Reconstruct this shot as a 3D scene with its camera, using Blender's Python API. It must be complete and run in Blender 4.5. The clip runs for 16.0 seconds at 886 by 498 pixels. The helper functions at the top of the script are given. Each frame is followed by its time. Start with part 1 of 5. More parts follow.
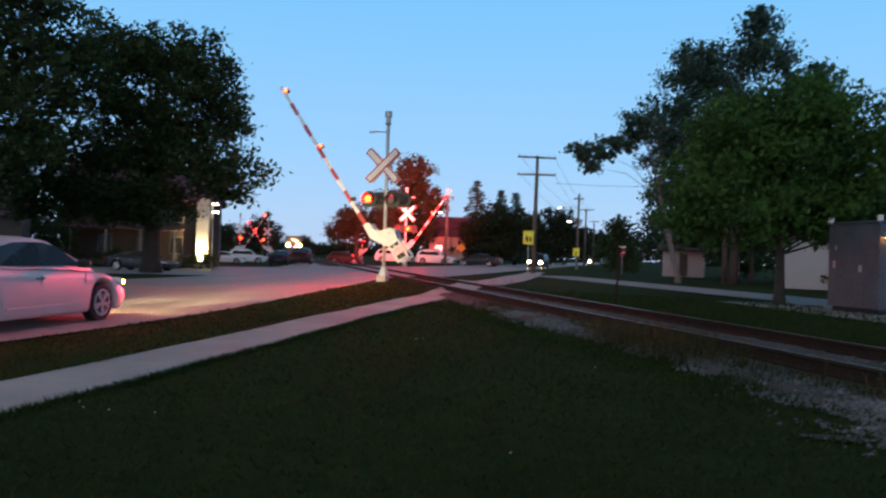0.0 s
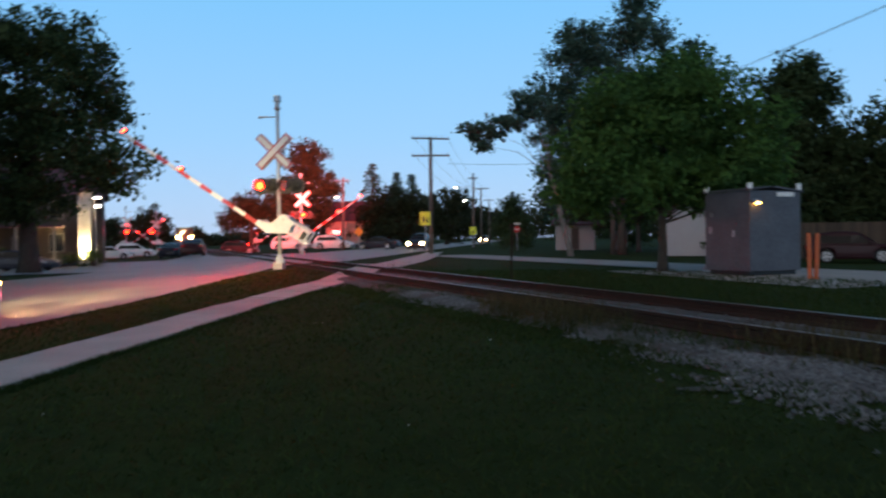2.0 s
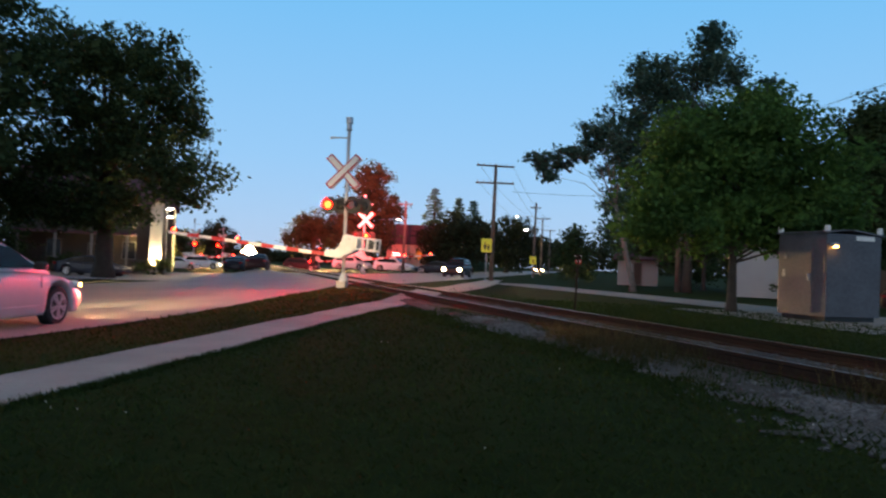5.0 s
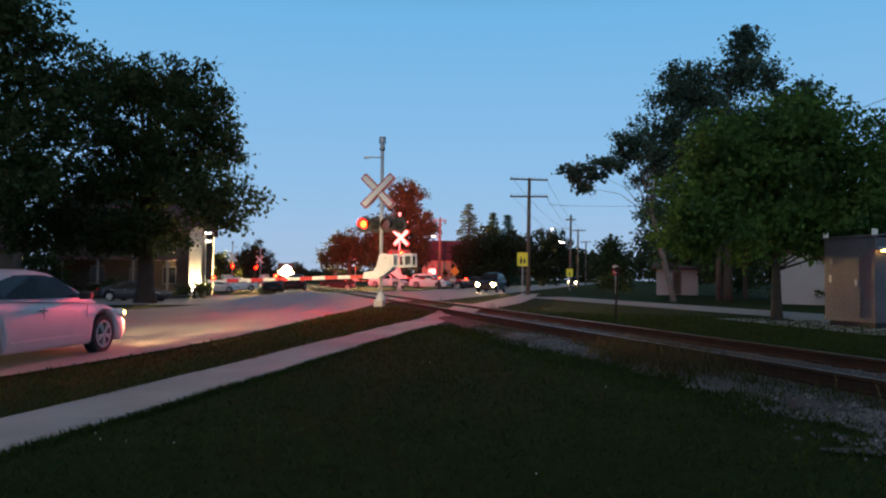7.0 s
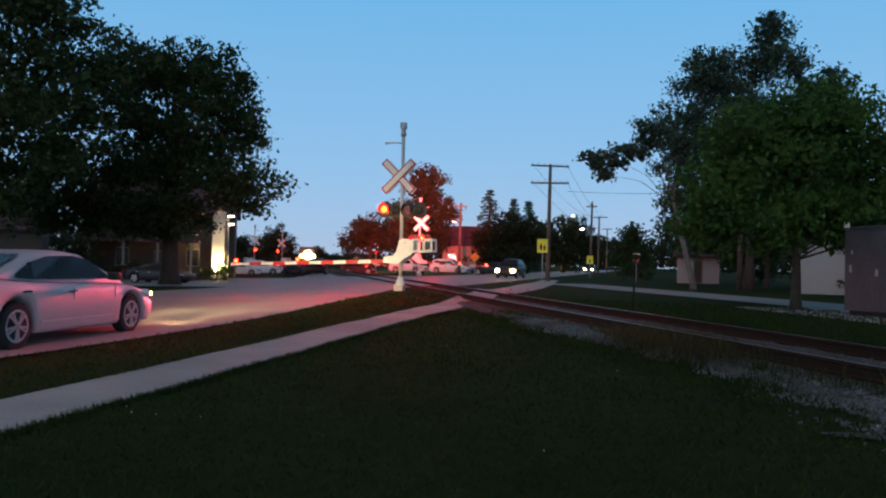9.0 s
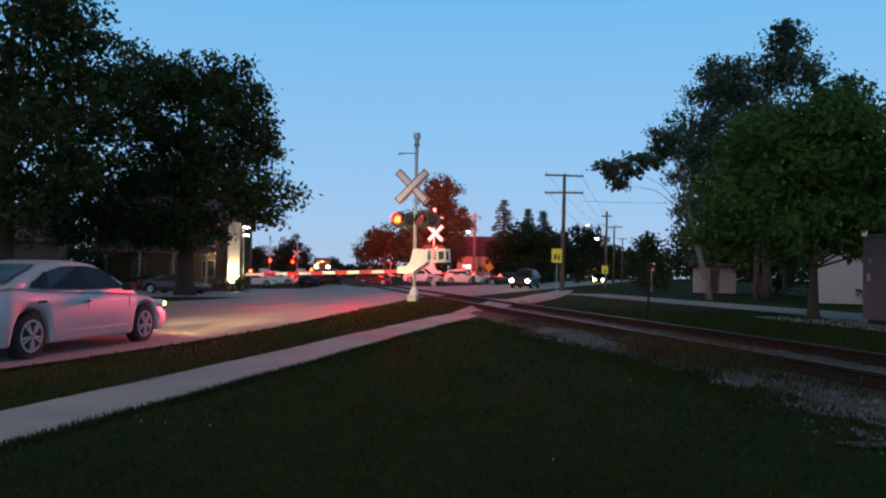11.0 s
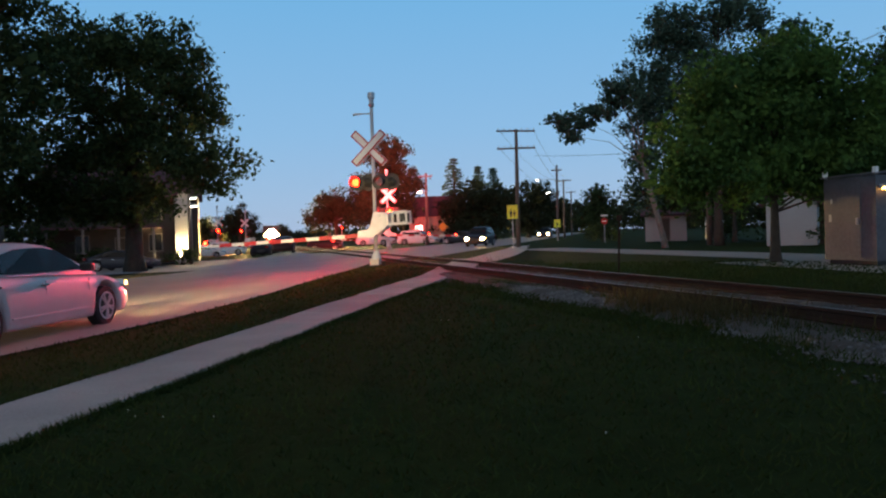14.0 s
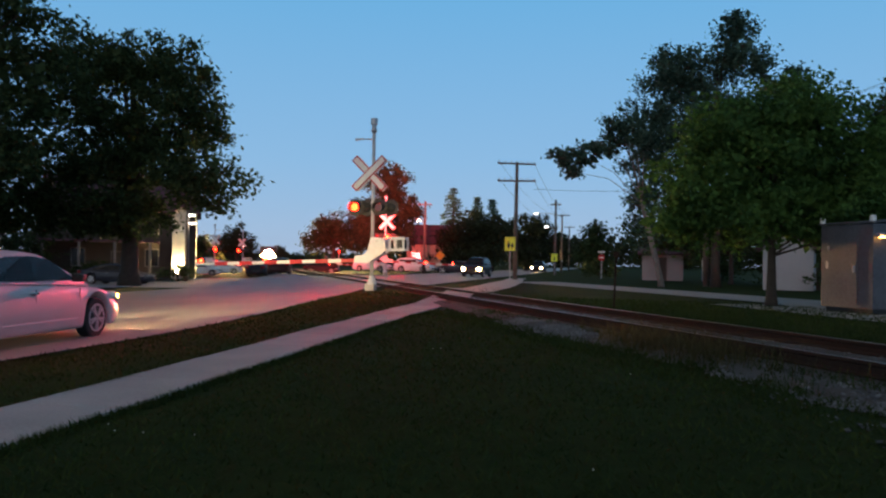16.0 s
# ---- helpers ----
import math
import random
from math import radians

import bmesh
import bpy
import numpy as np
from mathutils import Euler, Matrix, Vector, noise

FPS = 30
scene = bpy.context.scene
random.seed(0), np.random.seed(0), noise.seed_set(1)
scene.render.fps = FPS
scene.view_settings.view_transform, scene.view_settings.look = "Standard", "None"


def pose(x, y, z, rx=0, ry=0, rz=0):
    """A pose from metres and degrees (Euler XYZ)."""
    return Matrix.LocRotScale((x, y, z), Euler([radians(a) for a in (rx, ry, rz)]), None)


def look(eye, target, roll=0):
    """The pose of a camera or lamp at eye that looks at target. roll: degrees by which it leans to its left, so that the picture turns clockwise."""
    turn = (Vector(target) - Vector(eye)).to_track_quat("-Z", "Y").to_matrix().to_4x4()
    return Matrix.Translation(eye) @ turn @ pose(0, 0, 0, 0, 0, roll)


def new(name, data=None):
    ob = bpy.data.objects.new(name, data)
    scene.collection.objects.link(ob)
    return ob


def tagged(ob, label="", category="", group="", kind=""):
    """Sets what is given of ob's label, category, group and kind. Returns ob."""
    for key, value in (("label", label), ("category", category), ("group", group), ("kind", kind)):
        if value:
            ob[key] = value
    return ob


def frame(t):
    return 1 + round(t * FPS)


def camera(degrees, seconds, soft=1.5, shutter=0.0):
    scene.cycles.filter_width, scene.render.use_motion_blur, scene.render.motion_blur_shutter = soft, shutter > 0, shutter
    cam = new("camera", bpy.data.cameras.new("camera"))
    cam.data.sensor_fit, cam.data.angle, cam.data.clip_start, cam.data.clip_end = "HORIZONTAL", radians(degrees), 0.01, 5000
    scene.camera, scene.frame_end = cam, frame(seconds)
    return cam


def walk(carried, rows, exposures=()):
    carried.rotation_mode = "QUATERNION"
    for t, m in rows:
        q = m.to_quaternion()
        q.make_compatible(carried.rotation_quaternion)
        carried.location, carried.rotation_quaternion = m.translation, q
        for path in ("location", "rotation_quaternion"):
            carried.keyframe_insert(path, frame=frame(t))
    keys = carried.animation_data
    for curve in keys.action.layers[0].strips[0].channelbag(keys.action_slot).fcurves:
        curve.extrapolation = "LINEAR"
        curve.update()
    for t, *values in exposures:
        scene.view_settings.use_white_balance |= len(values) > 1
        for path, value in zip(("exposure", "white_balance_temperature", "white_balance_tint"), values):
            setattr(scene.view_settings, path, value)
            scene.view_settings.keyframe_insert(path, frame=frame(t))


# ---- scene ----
cam = camera(60.1, 16.0, soft=2.2, shutter=0.9)
PATH = [
    (0, (1.78, 1.275, 1.154), (1.26, 3.206, 1.169), 1.9),
    (0.5, (1.798, 1.242, 1.131), (1.333, 3.186, 1.168), 2.6),
    (1, (1.791, 1.188, 1.135), (1.37, 3.143, 1.155), 2.1),
    (1.5, (1.788, 1.206, 1.123), (1.45, 3.177, 1.078), 1.1),
    (2, (1.856, 1.173, 1.137), (1.595, 3.156, 1.109), -0.8),
    (2.5, (1.932, 1.057, 1.13), (1.777, 3.051, 1.099), -1.8),
    (3, (1.998, 1.001, 1.126), (1.781, 2.988, 1.066), -1.8),
    (3.5, (1.98, 1.049, 1.116), (1.625, 3.016, 1.028), -1.1),
    (4, (1.917, 1.113, 1.112), (1.654, 3.096, 1.071), 0.9),
    (4.5, (1.78, 1.139, 1.109), (1.497, 3.119, 1.105), 0.9),
    (5, (1.685, 1.155, 1.097), (1.274, 3.112, 1.137), 2.3),
    (7.5, (1.621, 1.199, 1.15), (1.108, 3.131, 1.227), 0.7),
    (8, (1.632, 1.114, 1.141), (1.081, 3.036, 1.178), 1.4),
    (10.5, (1.821, 0.968, 1.145), (1.27, 2.89, 1.196), 1.1),
    (11, (1.753, 1.031, 1.123), (1.164, 2.941, 1.188), 1.1),
    (11.5, (1.684, 1.082, 1.134), (1.106, 2.996, 1.199), 1.1),
    (12, (1.75, 1.044, 1.131), (1.185, 2.961, 1.203), 1.6),
    (12.5, (1.663, 1.142, 1.127), (1.131, 3.07, 1.14), 2.6),
    (13, (1.481, 1.31, 1.129), (1.016, 3.255, 1.132), -0.4),
    (13.5, (1.309, 1.39, 1.13), (0.762, 3.314, 1.139), 1.7),
    (14, (1.158, 1.35, 1.154), (0.697, 3.295, 1.115), -1.8),
    (14.5, (1.19, 1.376, 1.136), (0.753, 3.328, 1.156), -1.1),
    (15, (1.063, 1.329, 1.13), (0.63, 3.282, 1.139), 0.7),
    (15.5, (1.178, 1.349, 1.137), (0.749, 3.302, 1.156), 0.8),
    (16, (1.164, 1.406, 1.132), (0.711, 3.354, 1.169), 0.9),
]
walk(cam, [(t, look(eye, target, roll)) for t, eye, target, roll in PATH], exposures=[(0, 0.2), (4, 0.22), (5, 0.1), (8, -0.15), (10.3, 0.0), (12.6, 0.0), (13.5, -0.15), (16, -0.2)])
SKY, SUN, LAMP, TRAIN = 1.1, 0.65, 3800, 26000

# ---- light ----
world = bpy.data.worlds.new("dusk")
scene.world = world
world.use_nodes = True
wn, wl = world.node_tree.nodes, world.node_tree.links
sky = wn.new("ShaderNodeTexSky")
sky.sky_type, sky.sun_disc = "NISHITA", False
sky.sun_elevation, sky.sun_rotation = radians(6), radians(180)
sky.air_density, sky.dust_density, sky.ozone_density = 1.0, 0.2, 4.0
# dusk: the afterglow of the sky's own light over a blue that deepens towards the zenith
up = wn.new("ShaderNodeSeparateXYZ")
wl.new(wn.new("ShaderNodeTexCoord").outputs["Generated"], up.inputs[0])
deep = wn.new("ShaderNodeValToRGB")
for k, (p, c) in enumerate(((0.0, (0.41, 0.54, 0.77)), (0.13, (0.29, 0.53, 0.82)), (0.33, (0.17, 0.48, 0.82)), (0.5, (0.08, 0.16, 0.26)), (1.0, (0.03, 0.05, 0.08)))):
    e = deep.color_ramp.elements[k] if k < 2 else deep.color_ramp.elements.new(p)
    e.position, e.color = p, (*c, 1)
wl.new(up.outputs["Z"], deep.inputs["Fac"])
mix = wn.new("ShaderNodeMix")
mix.data_type = "RGBA"
mix.inputs["Factor"].default_value = 0.9
scaled = wn.new("ShaderNodeVectorMath")
scaled.operation = "SCALE"
scaled.inputs["Scale"].default_value = 0.14
wl.new(sky.outputs["Color"], scaled.inputs[0])
wl.new(scaled.outputs[0], mix.inputs["A"])
wl.new(deep.outputs["Color"], mix.inputs["B"])
wn["Background"].inputs["Strength"].default_value = SKY
wl.new(mix.outputs["Result"], wn["Background"].inputs["Color"])

sun = new("sun", bpy.data.lights.new("sun", "SUN"))
sun.data.energy, sun.data.angle, sun.data.color = SUN, radians(70), (1.0, 0.76, 0.52)
sun.matrix_world = look((0, 0, 20), (8, 34, 0))


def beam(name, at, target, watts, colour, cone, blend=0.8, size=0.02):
    """A spot beam from just before a lamp's lens; the red ones are added fill."""
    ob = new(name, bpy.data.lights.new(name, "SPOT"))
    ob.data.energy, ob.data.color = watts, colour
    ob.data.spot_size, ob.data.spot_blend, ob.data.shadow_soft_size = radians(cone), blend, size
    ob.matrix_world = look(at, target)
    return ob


# dipped headlamps of the waiting sedan
for side in (-0.66, 0.66):
    beam("headlamp_beam", (-8.48 + side, 13.65, 0.47), (-11.0 + side * 2, 34, 0.8), 5600, (1.0, 0.7, 0.32), 38, 1.0)
# added red fill at the crossing flashers: one lamp of every pair is always lit
# steady spot added to redden the sedan's side
beam("added_red_fill", (-7.95, 27.8, 3.15), (-7.4, 11.0, 1.0), 11000, (1.0, 0.09, 0.13), 22, 1.0, 0.7)
# two strong spots added to imitate red glare over the far trees
beam("added_red_fill", (-7.7, 28.95, 3.15), (-34.0, 99, 14), 720000, (1.0, 0.09, 0.08), 28, 1.0)
beam("added_red_fill", (-17.4, 60.9, 3.15), (-36.0, 101, 16), 95000, (1.0, 0.085, 0.075), 50, 1.0)
# floodlight at the foot of the pale house
beam("floodlight_beam", (-33.96, 57.5, -0.2), (-34.2, 57.92, 3.4), 3600, (1.0, 0.7, 0.3), 120)


# ---- materials ----
def nodes_of(name):
    m = bpy.data.materials.new(name)
    m.use_nodes = True
    return m, m.node_tree.nodes, m.node_tree.links, m.node_tree.nodes["Principled BSDF"]


def mat(name, a, b=None, rough=0.6, metal=0.0, scale=3.0, fine=40.0, bump=0.15, per="", coat=0.0, spread=0.5, coords="Object", gloss=0.5):
    """Two colours mixed by a coarse and a fine noise; per: 'object' or 'island' varies the brightness of each piece."""
    m, nodes, links, bsdf = nodes_of(name)
    b = b or tuple(c * 0.7 for c in a)
    co = nodes.new("ShaderNodeTexCoord")
    pos = co.outputs["Object"]
    if coords == "World":
        pos = nodes.new("ShaderNodeNewGeometry").outputs["Position"]
    big, small = nodes.new("ShaderNodeTexNoise"), nodes.new("ShaderNodeTexNoise")
    for n, s in ((big, scale), (small, fine)):
        n.inputs["Scale"].default_value, n.inputs["Detail"].default_value = s, 5
        links.new(pos, n.inputs["Vector"])
    add = nodes.new("ShaderNodeMath")
    add.operation = "MULTIPLY_ADD"
    add.inputs[1].default_value = 0.5
    links.new(small.outputs["Fac"], add.inputs[0])
    half = nodes.new("ShaderNodeMath")
    half.operation = "MULTIPLY"
    half.inputs[1].default_value = 0.5
    links.new(big.outputs["Fac"], half.inputs[0])
    links.new(half.outputs[0], add.inputs[2])
    ramp = nodes.new("ShaderNodeValToRGB")
    ramp.color_ramp.elements[0].position, ramp.color_ramp.elements[1].position = 0.5 - spread * 0.35, 0.5 + spread * 0.35
    ramp.color_ramp.elements[0].color, ramp.color_ramp.elements[1].color = (*b, 1), (*a, 1)
    links.new(add.outputs[0], ramp.inputs["Fac"])
    colour = ramp.outputs["Color"]
    if per:
        src = nodes.new("ShaderNodeObjectInfo" if per == "object" else "ShaderNodeNewGeometry")
        hsv = nodes.new("ShaderNodeHueSaturation")
        rng = nodes.new("ShaderNodeMapRange")
        rng.inputs["To Min"].default_value, rng.inputs["To Max"].default_value = 0.6, 1.35
        links.new(src.outputs["Random" if per == "object" else "Random Per Island"], rng.inputs["Value"])
        links.new(rng.outputs["Result"], hsv.inputs["Value"])
        links.new(colour, hsv.inputs["Color"])
        colour = hsv.outputs["Color"]
    links.new(colour, bsdf.inputs["Base Color"])
    bsdf.inputs["Roughness"].default_value, bsdf.inputs["Metallic"].default_value = rough, metal
    bsdf.inputs["Coat Weight"].default_value = coat
    bsdf.inputs["Specular IOR Level"].default_value = gloss
    if bump:
        bp = nodes.new("ShaderNodeBump")
        bp.inputs["Strength"].default_value, bp.inputs["Distance"].default_value = bump, 0.02
        links.new(small.outputs["Fac"], bp.inputs["Height"])
        links.new(bp.outputs["Normal"], bsdf.inputs["Normal"])
    return m


def glow(name, colour, strength):
    m, nodes, links, bsdf = nodes_of(name)
    bsdf.inputs["Base Color"].default_value = (*[min(c, 0.8) for c in colour], 1)
    bsdf.inputs["Emission Color"].default_value = (*colour, 1)
    bsdf.inputs["Emission Strength"].default_value = strength
    return m


def leafy(name, a, b, lo=0.6, hi=1.35, scale=0.6, spread=0.5):
    """Leaves: a matt face that lets some light through."""
    m = mat(name, a, b, rough=0.7, scale=scale, fine=6, bump=0, per="island", coords="World", spread=spread)
    nodes, links = m.node_tree.nodes, m.node_tree.links
    bsdf = nodes["Principled BSDF"]
    bsdf.inputs["Specular IOR Level"].default_value = 0.08
    nodes["Map Range"].inputs["To Min"].default_value, nodes["Map Range"].inputs["To Max"].default_value = lo, hi
    thin, mix_ = nodes.new("ShaderNodeBsdfTranslucent"), nodes.new("ShaderNodeMixShader")
    mix_.inputs[0].default_value = 0.35
    links.new(bsdf.inputs["Base Color"].links[0].from_socket, thin.inputs["Color"])
    links.new(bsdf.outputs[0], mix_.inputs[1])
    links.new(thin.outputs[0], mix_.inputs[2])
    links.new(mix_.outputs[0], nodes["Material Output"].inputs["Surface"])
    return m


GRASS = mat("grass_ground", (0.036, 0.056, 0.015), (0.016, 0.026, 0.008), rough=0.95, gloss=0.03, scale=0.35, fine=7, bump=0.3, coords="World", spread=0.7)
BLADE = leafy("grass_blade", (0.042, 0.066, 0.017), (0.02, 0.034, 0.009), 0.75, 1.25)
DRY = leafy("dry_weed", (0.12, 0.085, 0.04), (0.05, 0.052, 0.022))
ASPHALT = mat("asphalt", (0.36, 0.33, 0.31), (0.25, 0.23, 0.215), rough=0.6, scale=0.35, fine=60, bump=0.25, coords="World")
CONCRETE = mat("concrete", (0.5, 0.45, 0.42), (0.34, 0.31, 0.29), rough=0.85, scale=1.2, fine=45, bump=0.25, per="object", coords="World")
slab_tone = CONCRETE.node_tree.nodes["Map Range"]
slab_tone.inputs["To Min"].default_value, slab_tone.inputs["To Max"].default_value = 0.88, 1.08
LANE = mat("lane_gravel", (0.36, 0.34, 0.32), (0.22, 0.21, 0.2), rough=0.9, scale=0.6, fine=30, bump=0.4, coords="World")
GRAVEL = mat("gravel", (0.1, 0.09, 0.08), (0.036, 0.032, 0.028), rough=0.9, scale=1.3, fine=22, bump=0.9, coords="World", spread=0.8)
STONE = mat("ballast_stone", (0.19, 0.19, 0.2), (0.05, 0.05, 0.052), rough=0.9, scale=2, fine=30, per="island", coords="World")
RUST = mat("rusty_steel", (0.045, 0.024, 0.016), (0.02, 0.012, 0.009), rough=0.85, metal=0.1, gloss=0.2, scale=4, fine=50)
RAILTOP = mat("worn_rail_top", (0.3, 0.27, 0.25), (0.16, 0.11, 0.09), rough=0.35, metal=0.9, scale=2, fine=30)
TIE = mat("creosoted_wood", (0.075, 0.055, 0.042), (0.03, 0.023, 0.018), rough=0.9, scale=3, fine=50, per="object")
BARK = mat("bark", (0.07, 0.055, 0.043), (0.03, 0.024, 0.02), rough=0.95, scale=4, fine=25, bump=0.9)
PALEBARK = mat("pale_bark", (0.2, 0.18, 0.16), (0.1, 0.09, 0.08), rough=0.95, scale=4, fine=25, bump=0.8)
LEAF_DARK = leafy("maple_leaf_dark", (0.066, 0.1, 0.04), (0.03, 0.046, 0.02))
LEAF_GREEN = leafy("maple_leaf_green", (0.105, 0.2, 0.046), (0.026, 0.064, 0.024), 0.8, 1.2, scale=0.9, spread=0.45)
LEAF_PINE = leafy("pine_needle", (0.1, 0.165, 0.115), (0.034, 0.066, 0.05), scale=0.8, spread=0.35)
LEAF_FAR = leafy("far_leaf", (0.06, 0.07, 0.035), (0.028, 0.034, 0.02))
POLEWOOD = mat("weathered_pole_wood", (0.16, 0.13, 0.11), (0.08, 0.065, 0.055), rough=0.9, scale=2, fine=35, bump=0.5)
GALV = mat("galvanised_steel", (0.5, 0.5, 0.52), (0.36, 0.36, 0.38), rough=0.45, metal=0.7, scale=6, fine=50, bump=0.05)
SILVER = mat("aluminium_paint", (0.62, 0.62, 0.64), (0.5, 0.5, 0.52), rough=0.5, metal=0.3, scale=5, fine=50, bump=0.05)
WHITE = mat("white_reflective", (0.8, 0.79, 0.77), (0.66, 0.65, 0.63), rough=0.5, scale=4, fine=40, bump=0.03)
RED = mat("red_reflective", (0.5, 0.02, 0.025), (0.36, 0.015, 0.02), rough=0.5, scale=4, fine=40, bump=0.03)
BLACK = mat("black_paint", (0.018, 0.018, 0.018), (0.01, 0.01, 0.01), rough=0.5, scale=5, fine=40, bump=0.05)
DARKRED = mat("unlit_red_lens", (0.12, 0.008, 0.008), (0.08, 0.005, 0.005), rough=0.25, scale=20, fine=120, bump=0.1, coat=0.6)
YELLOWSIGN = mat("fluorescent_yellow_sheet", (0.72, 0.78, 0.04), (0.6, 0.66, 0.04), rough=0.5, scale=4, fine=40, bump=0.02)
ORANGESIGN = mat("orange_sheet", (0.85, 0.3, 0.02), (0.7, 0.24, 0.02), rough=0.5, scale=4, fine=40, bump=0.02)
ORANGE = mat("orange_plastic", (0.6, 0.13, 0.035), (0.42, 0.09, 0.03), rough=0.6, scale=5, fine=40, bump=0.05)
BOXGREY = mat("bungalow_aluminium", (0.12, 0.12, 0.135), (0.07, 0.066, 0.075), rough=0.5, metal=0.3, scale=1.3, fine=14, bump=0.1)
# silver white paint with the flashers' red light mixed into its base colour
PEARL_REDDENED = mat("reddened_silver_white_paint", (0.72, 0.57, 0.57), (0.66, 0.51, 0.515), rough=0.42, metal=0.2, scale=3, fine=90, bump=0, coat=0.35)
DARKPAINT = mat("dark_blue_car_paint", (0.014, 0.017, 0.034), (0.009, 0.011, 0.02), rough=0.4, metal=0.0, scale=3, fine=90, bump=0, coat=0.12, gloss=0.3)
REDPAINT = mat("dark_red_car_paint", (0.035, 0.009, 0.013), (0.024, 0.007, 0.01), rough=0.45, metal=0.0, scale=3, fine=90, bump=0, coat=0.05, gloss=0.25)
WHITEPAINT = mat("white_car_paint", (0.75, 0.75, 0.75), (0.68, 0.68, 0.68), rough=0.3, scale=3, fine=90, bump=0, coat=0.8)
GLASS = mat("tinted_glass", (0.02, 0.022, 0.025), (0.014, 0.016, 0.018), rough=0.1, scale=3, fine=20, bump=0, gloss=0.3)
TYRE = mat("tyre_rubber", (0.022, 0.022, 0.022), (0.014, 0.014, 0.014), rough=0.85, scale=8, fine=60, bump=0.2)
ALLOY = mat("alloy_rim", (0.66, 0.66, 0.68), (0.52, 0.52, 0.54), rough=0.3, metal=0.35, scale=8, fine=60, bump=0)
CHROME = mat("chrome", (0.7, 0.7, 0.72), (0.6, 0.6, 0.62), rough=0.12, metal=1.0, scale=8, fine=60, bump=0)
LAMPGLASS = mat("clear_lamp_lens", (0.55, 0.56, 0.58), (0.4, 0.4, 0.42), rough=0.12, metal=0.4, scale=20, fine=80, bump=0.05, coat=0.8)
TAIL = mat("tail_lamp_red", (0.35, 0.01, 0.012), (0.25, 0.008, 0.01), rough=0.2, scale=20, fine=80, bump=0, coat=0.6)
SIDING = mat("white_siding", (0.42, 0.42, 0.42), (0.32, 0.32, 0.33), rough=0.7, scale=0.8, fine=20, bump=0.1)
DARKSIDING = mat("brown_siding", (0.075, 0.062, 0.052), (0.045, 0.038, 0.033), rough=0.8, scale=0.8, fine=20, bump=0.15)
BEIGE = mat("beige_siding", (0.42, 0.37, 0.3), (0.33, 0.29, 0.24), rough=0.8, scale=0.8, fine=20, bump=0.1)
TRIM = mat("grey_trim_paint", (0.2, 0.19, 0.18), (0.13, 0.125, 0.12), rough=0.7, scale=1, fine=20, bump=0.1)
SHINGLE = mat("dark_shingle", (0.11, 0.05, 0.07), (0.06, 0.03, 0.04), rough=0.9, scale=1.5, fine=18, bump=0.6)
FENCEWOOD = mat("fence_board_wood", (0.085, 0.055, 0.036), (0.05, 0.034, 0.024), rough=0.85, scale=1.5, fine=25, per="object", bump=0.3)
REDLIT = glow("lit_red_lens", (1.0, 0.00027, 0.00004), LAMP)
REDSMALL = glow("lit_small_red_lamp", (1.0, 0.0032, 0.0009), 350)
DIPPED = glow("lit_dipped_lamp", (1.0, 0.62, 0.25), 900)
HEADLAMP = glow("lit_headlamp", (1.0, 0.6, 0.2), 260)
TRAINLAMP = glow("lit_locomotive_lamp", (1.0, 0.66, 0.26), TRAIN)
DITCH = glow("lit_ditch_lamp", (1.0, 0.5, 0.12), 160)
STREETLIT = glow("lit_street_lamp", (1.0, 0.86, 0.66), 40)
WARMLIT = glow("lit_warm_lamp", (1.0, 0.66, 0.28), 3500)
AMBER = glow("lit_amber_lamp", (1.0, 0.45, 0.08), 30)


# ---- mesh helpers ----
def part(name, bm, material, parent=None, label="", m=None, smooth=False):
    """Links a bmesh as one mesh object, under a thing or under a part of it."""
    me = bpy.data.meshes.new(name)
    if smooth:
        for f in bm.faces:
            f.smooth = True
    bm.to_mesh(me)
    bm.free()
    me.materials.append(material)
    ob = new(name, me)
    if parent:
        ob.parent = parent
    if m is not None:
        ob.matrix_basis = m
    return tagged(ob, label)


def share(name, ob, parent, m):
    o = new(name, ob.data)
    o.parent, o.matrix_basis = parent, m
    return o


def thing(name, label, category, m, group="", kind=""):
    ob = new(name)
    ob.matrix_basis = m
    return tagged(ob, label, category, group, kind)


def box(c, s, rot=None, bevel=0.0, bm=None):
    bm = bm or bmesh.new()
    m = Matrix.Translation(c) @ (rot if rot is not None else Matrix()) @ Matrix.Diagonal((*s, 1))
    made = bmesh.ops.create_cube(bm, size=1, matrix=m)
    if bevel:
        edges = list({e for v in made["verts"] for e in v.link_edges})
        bmesh.ops.bevel(bm, geom=edges, offset=bevel, segments=2, affect="EDGES", profile=0.7)
    return bm


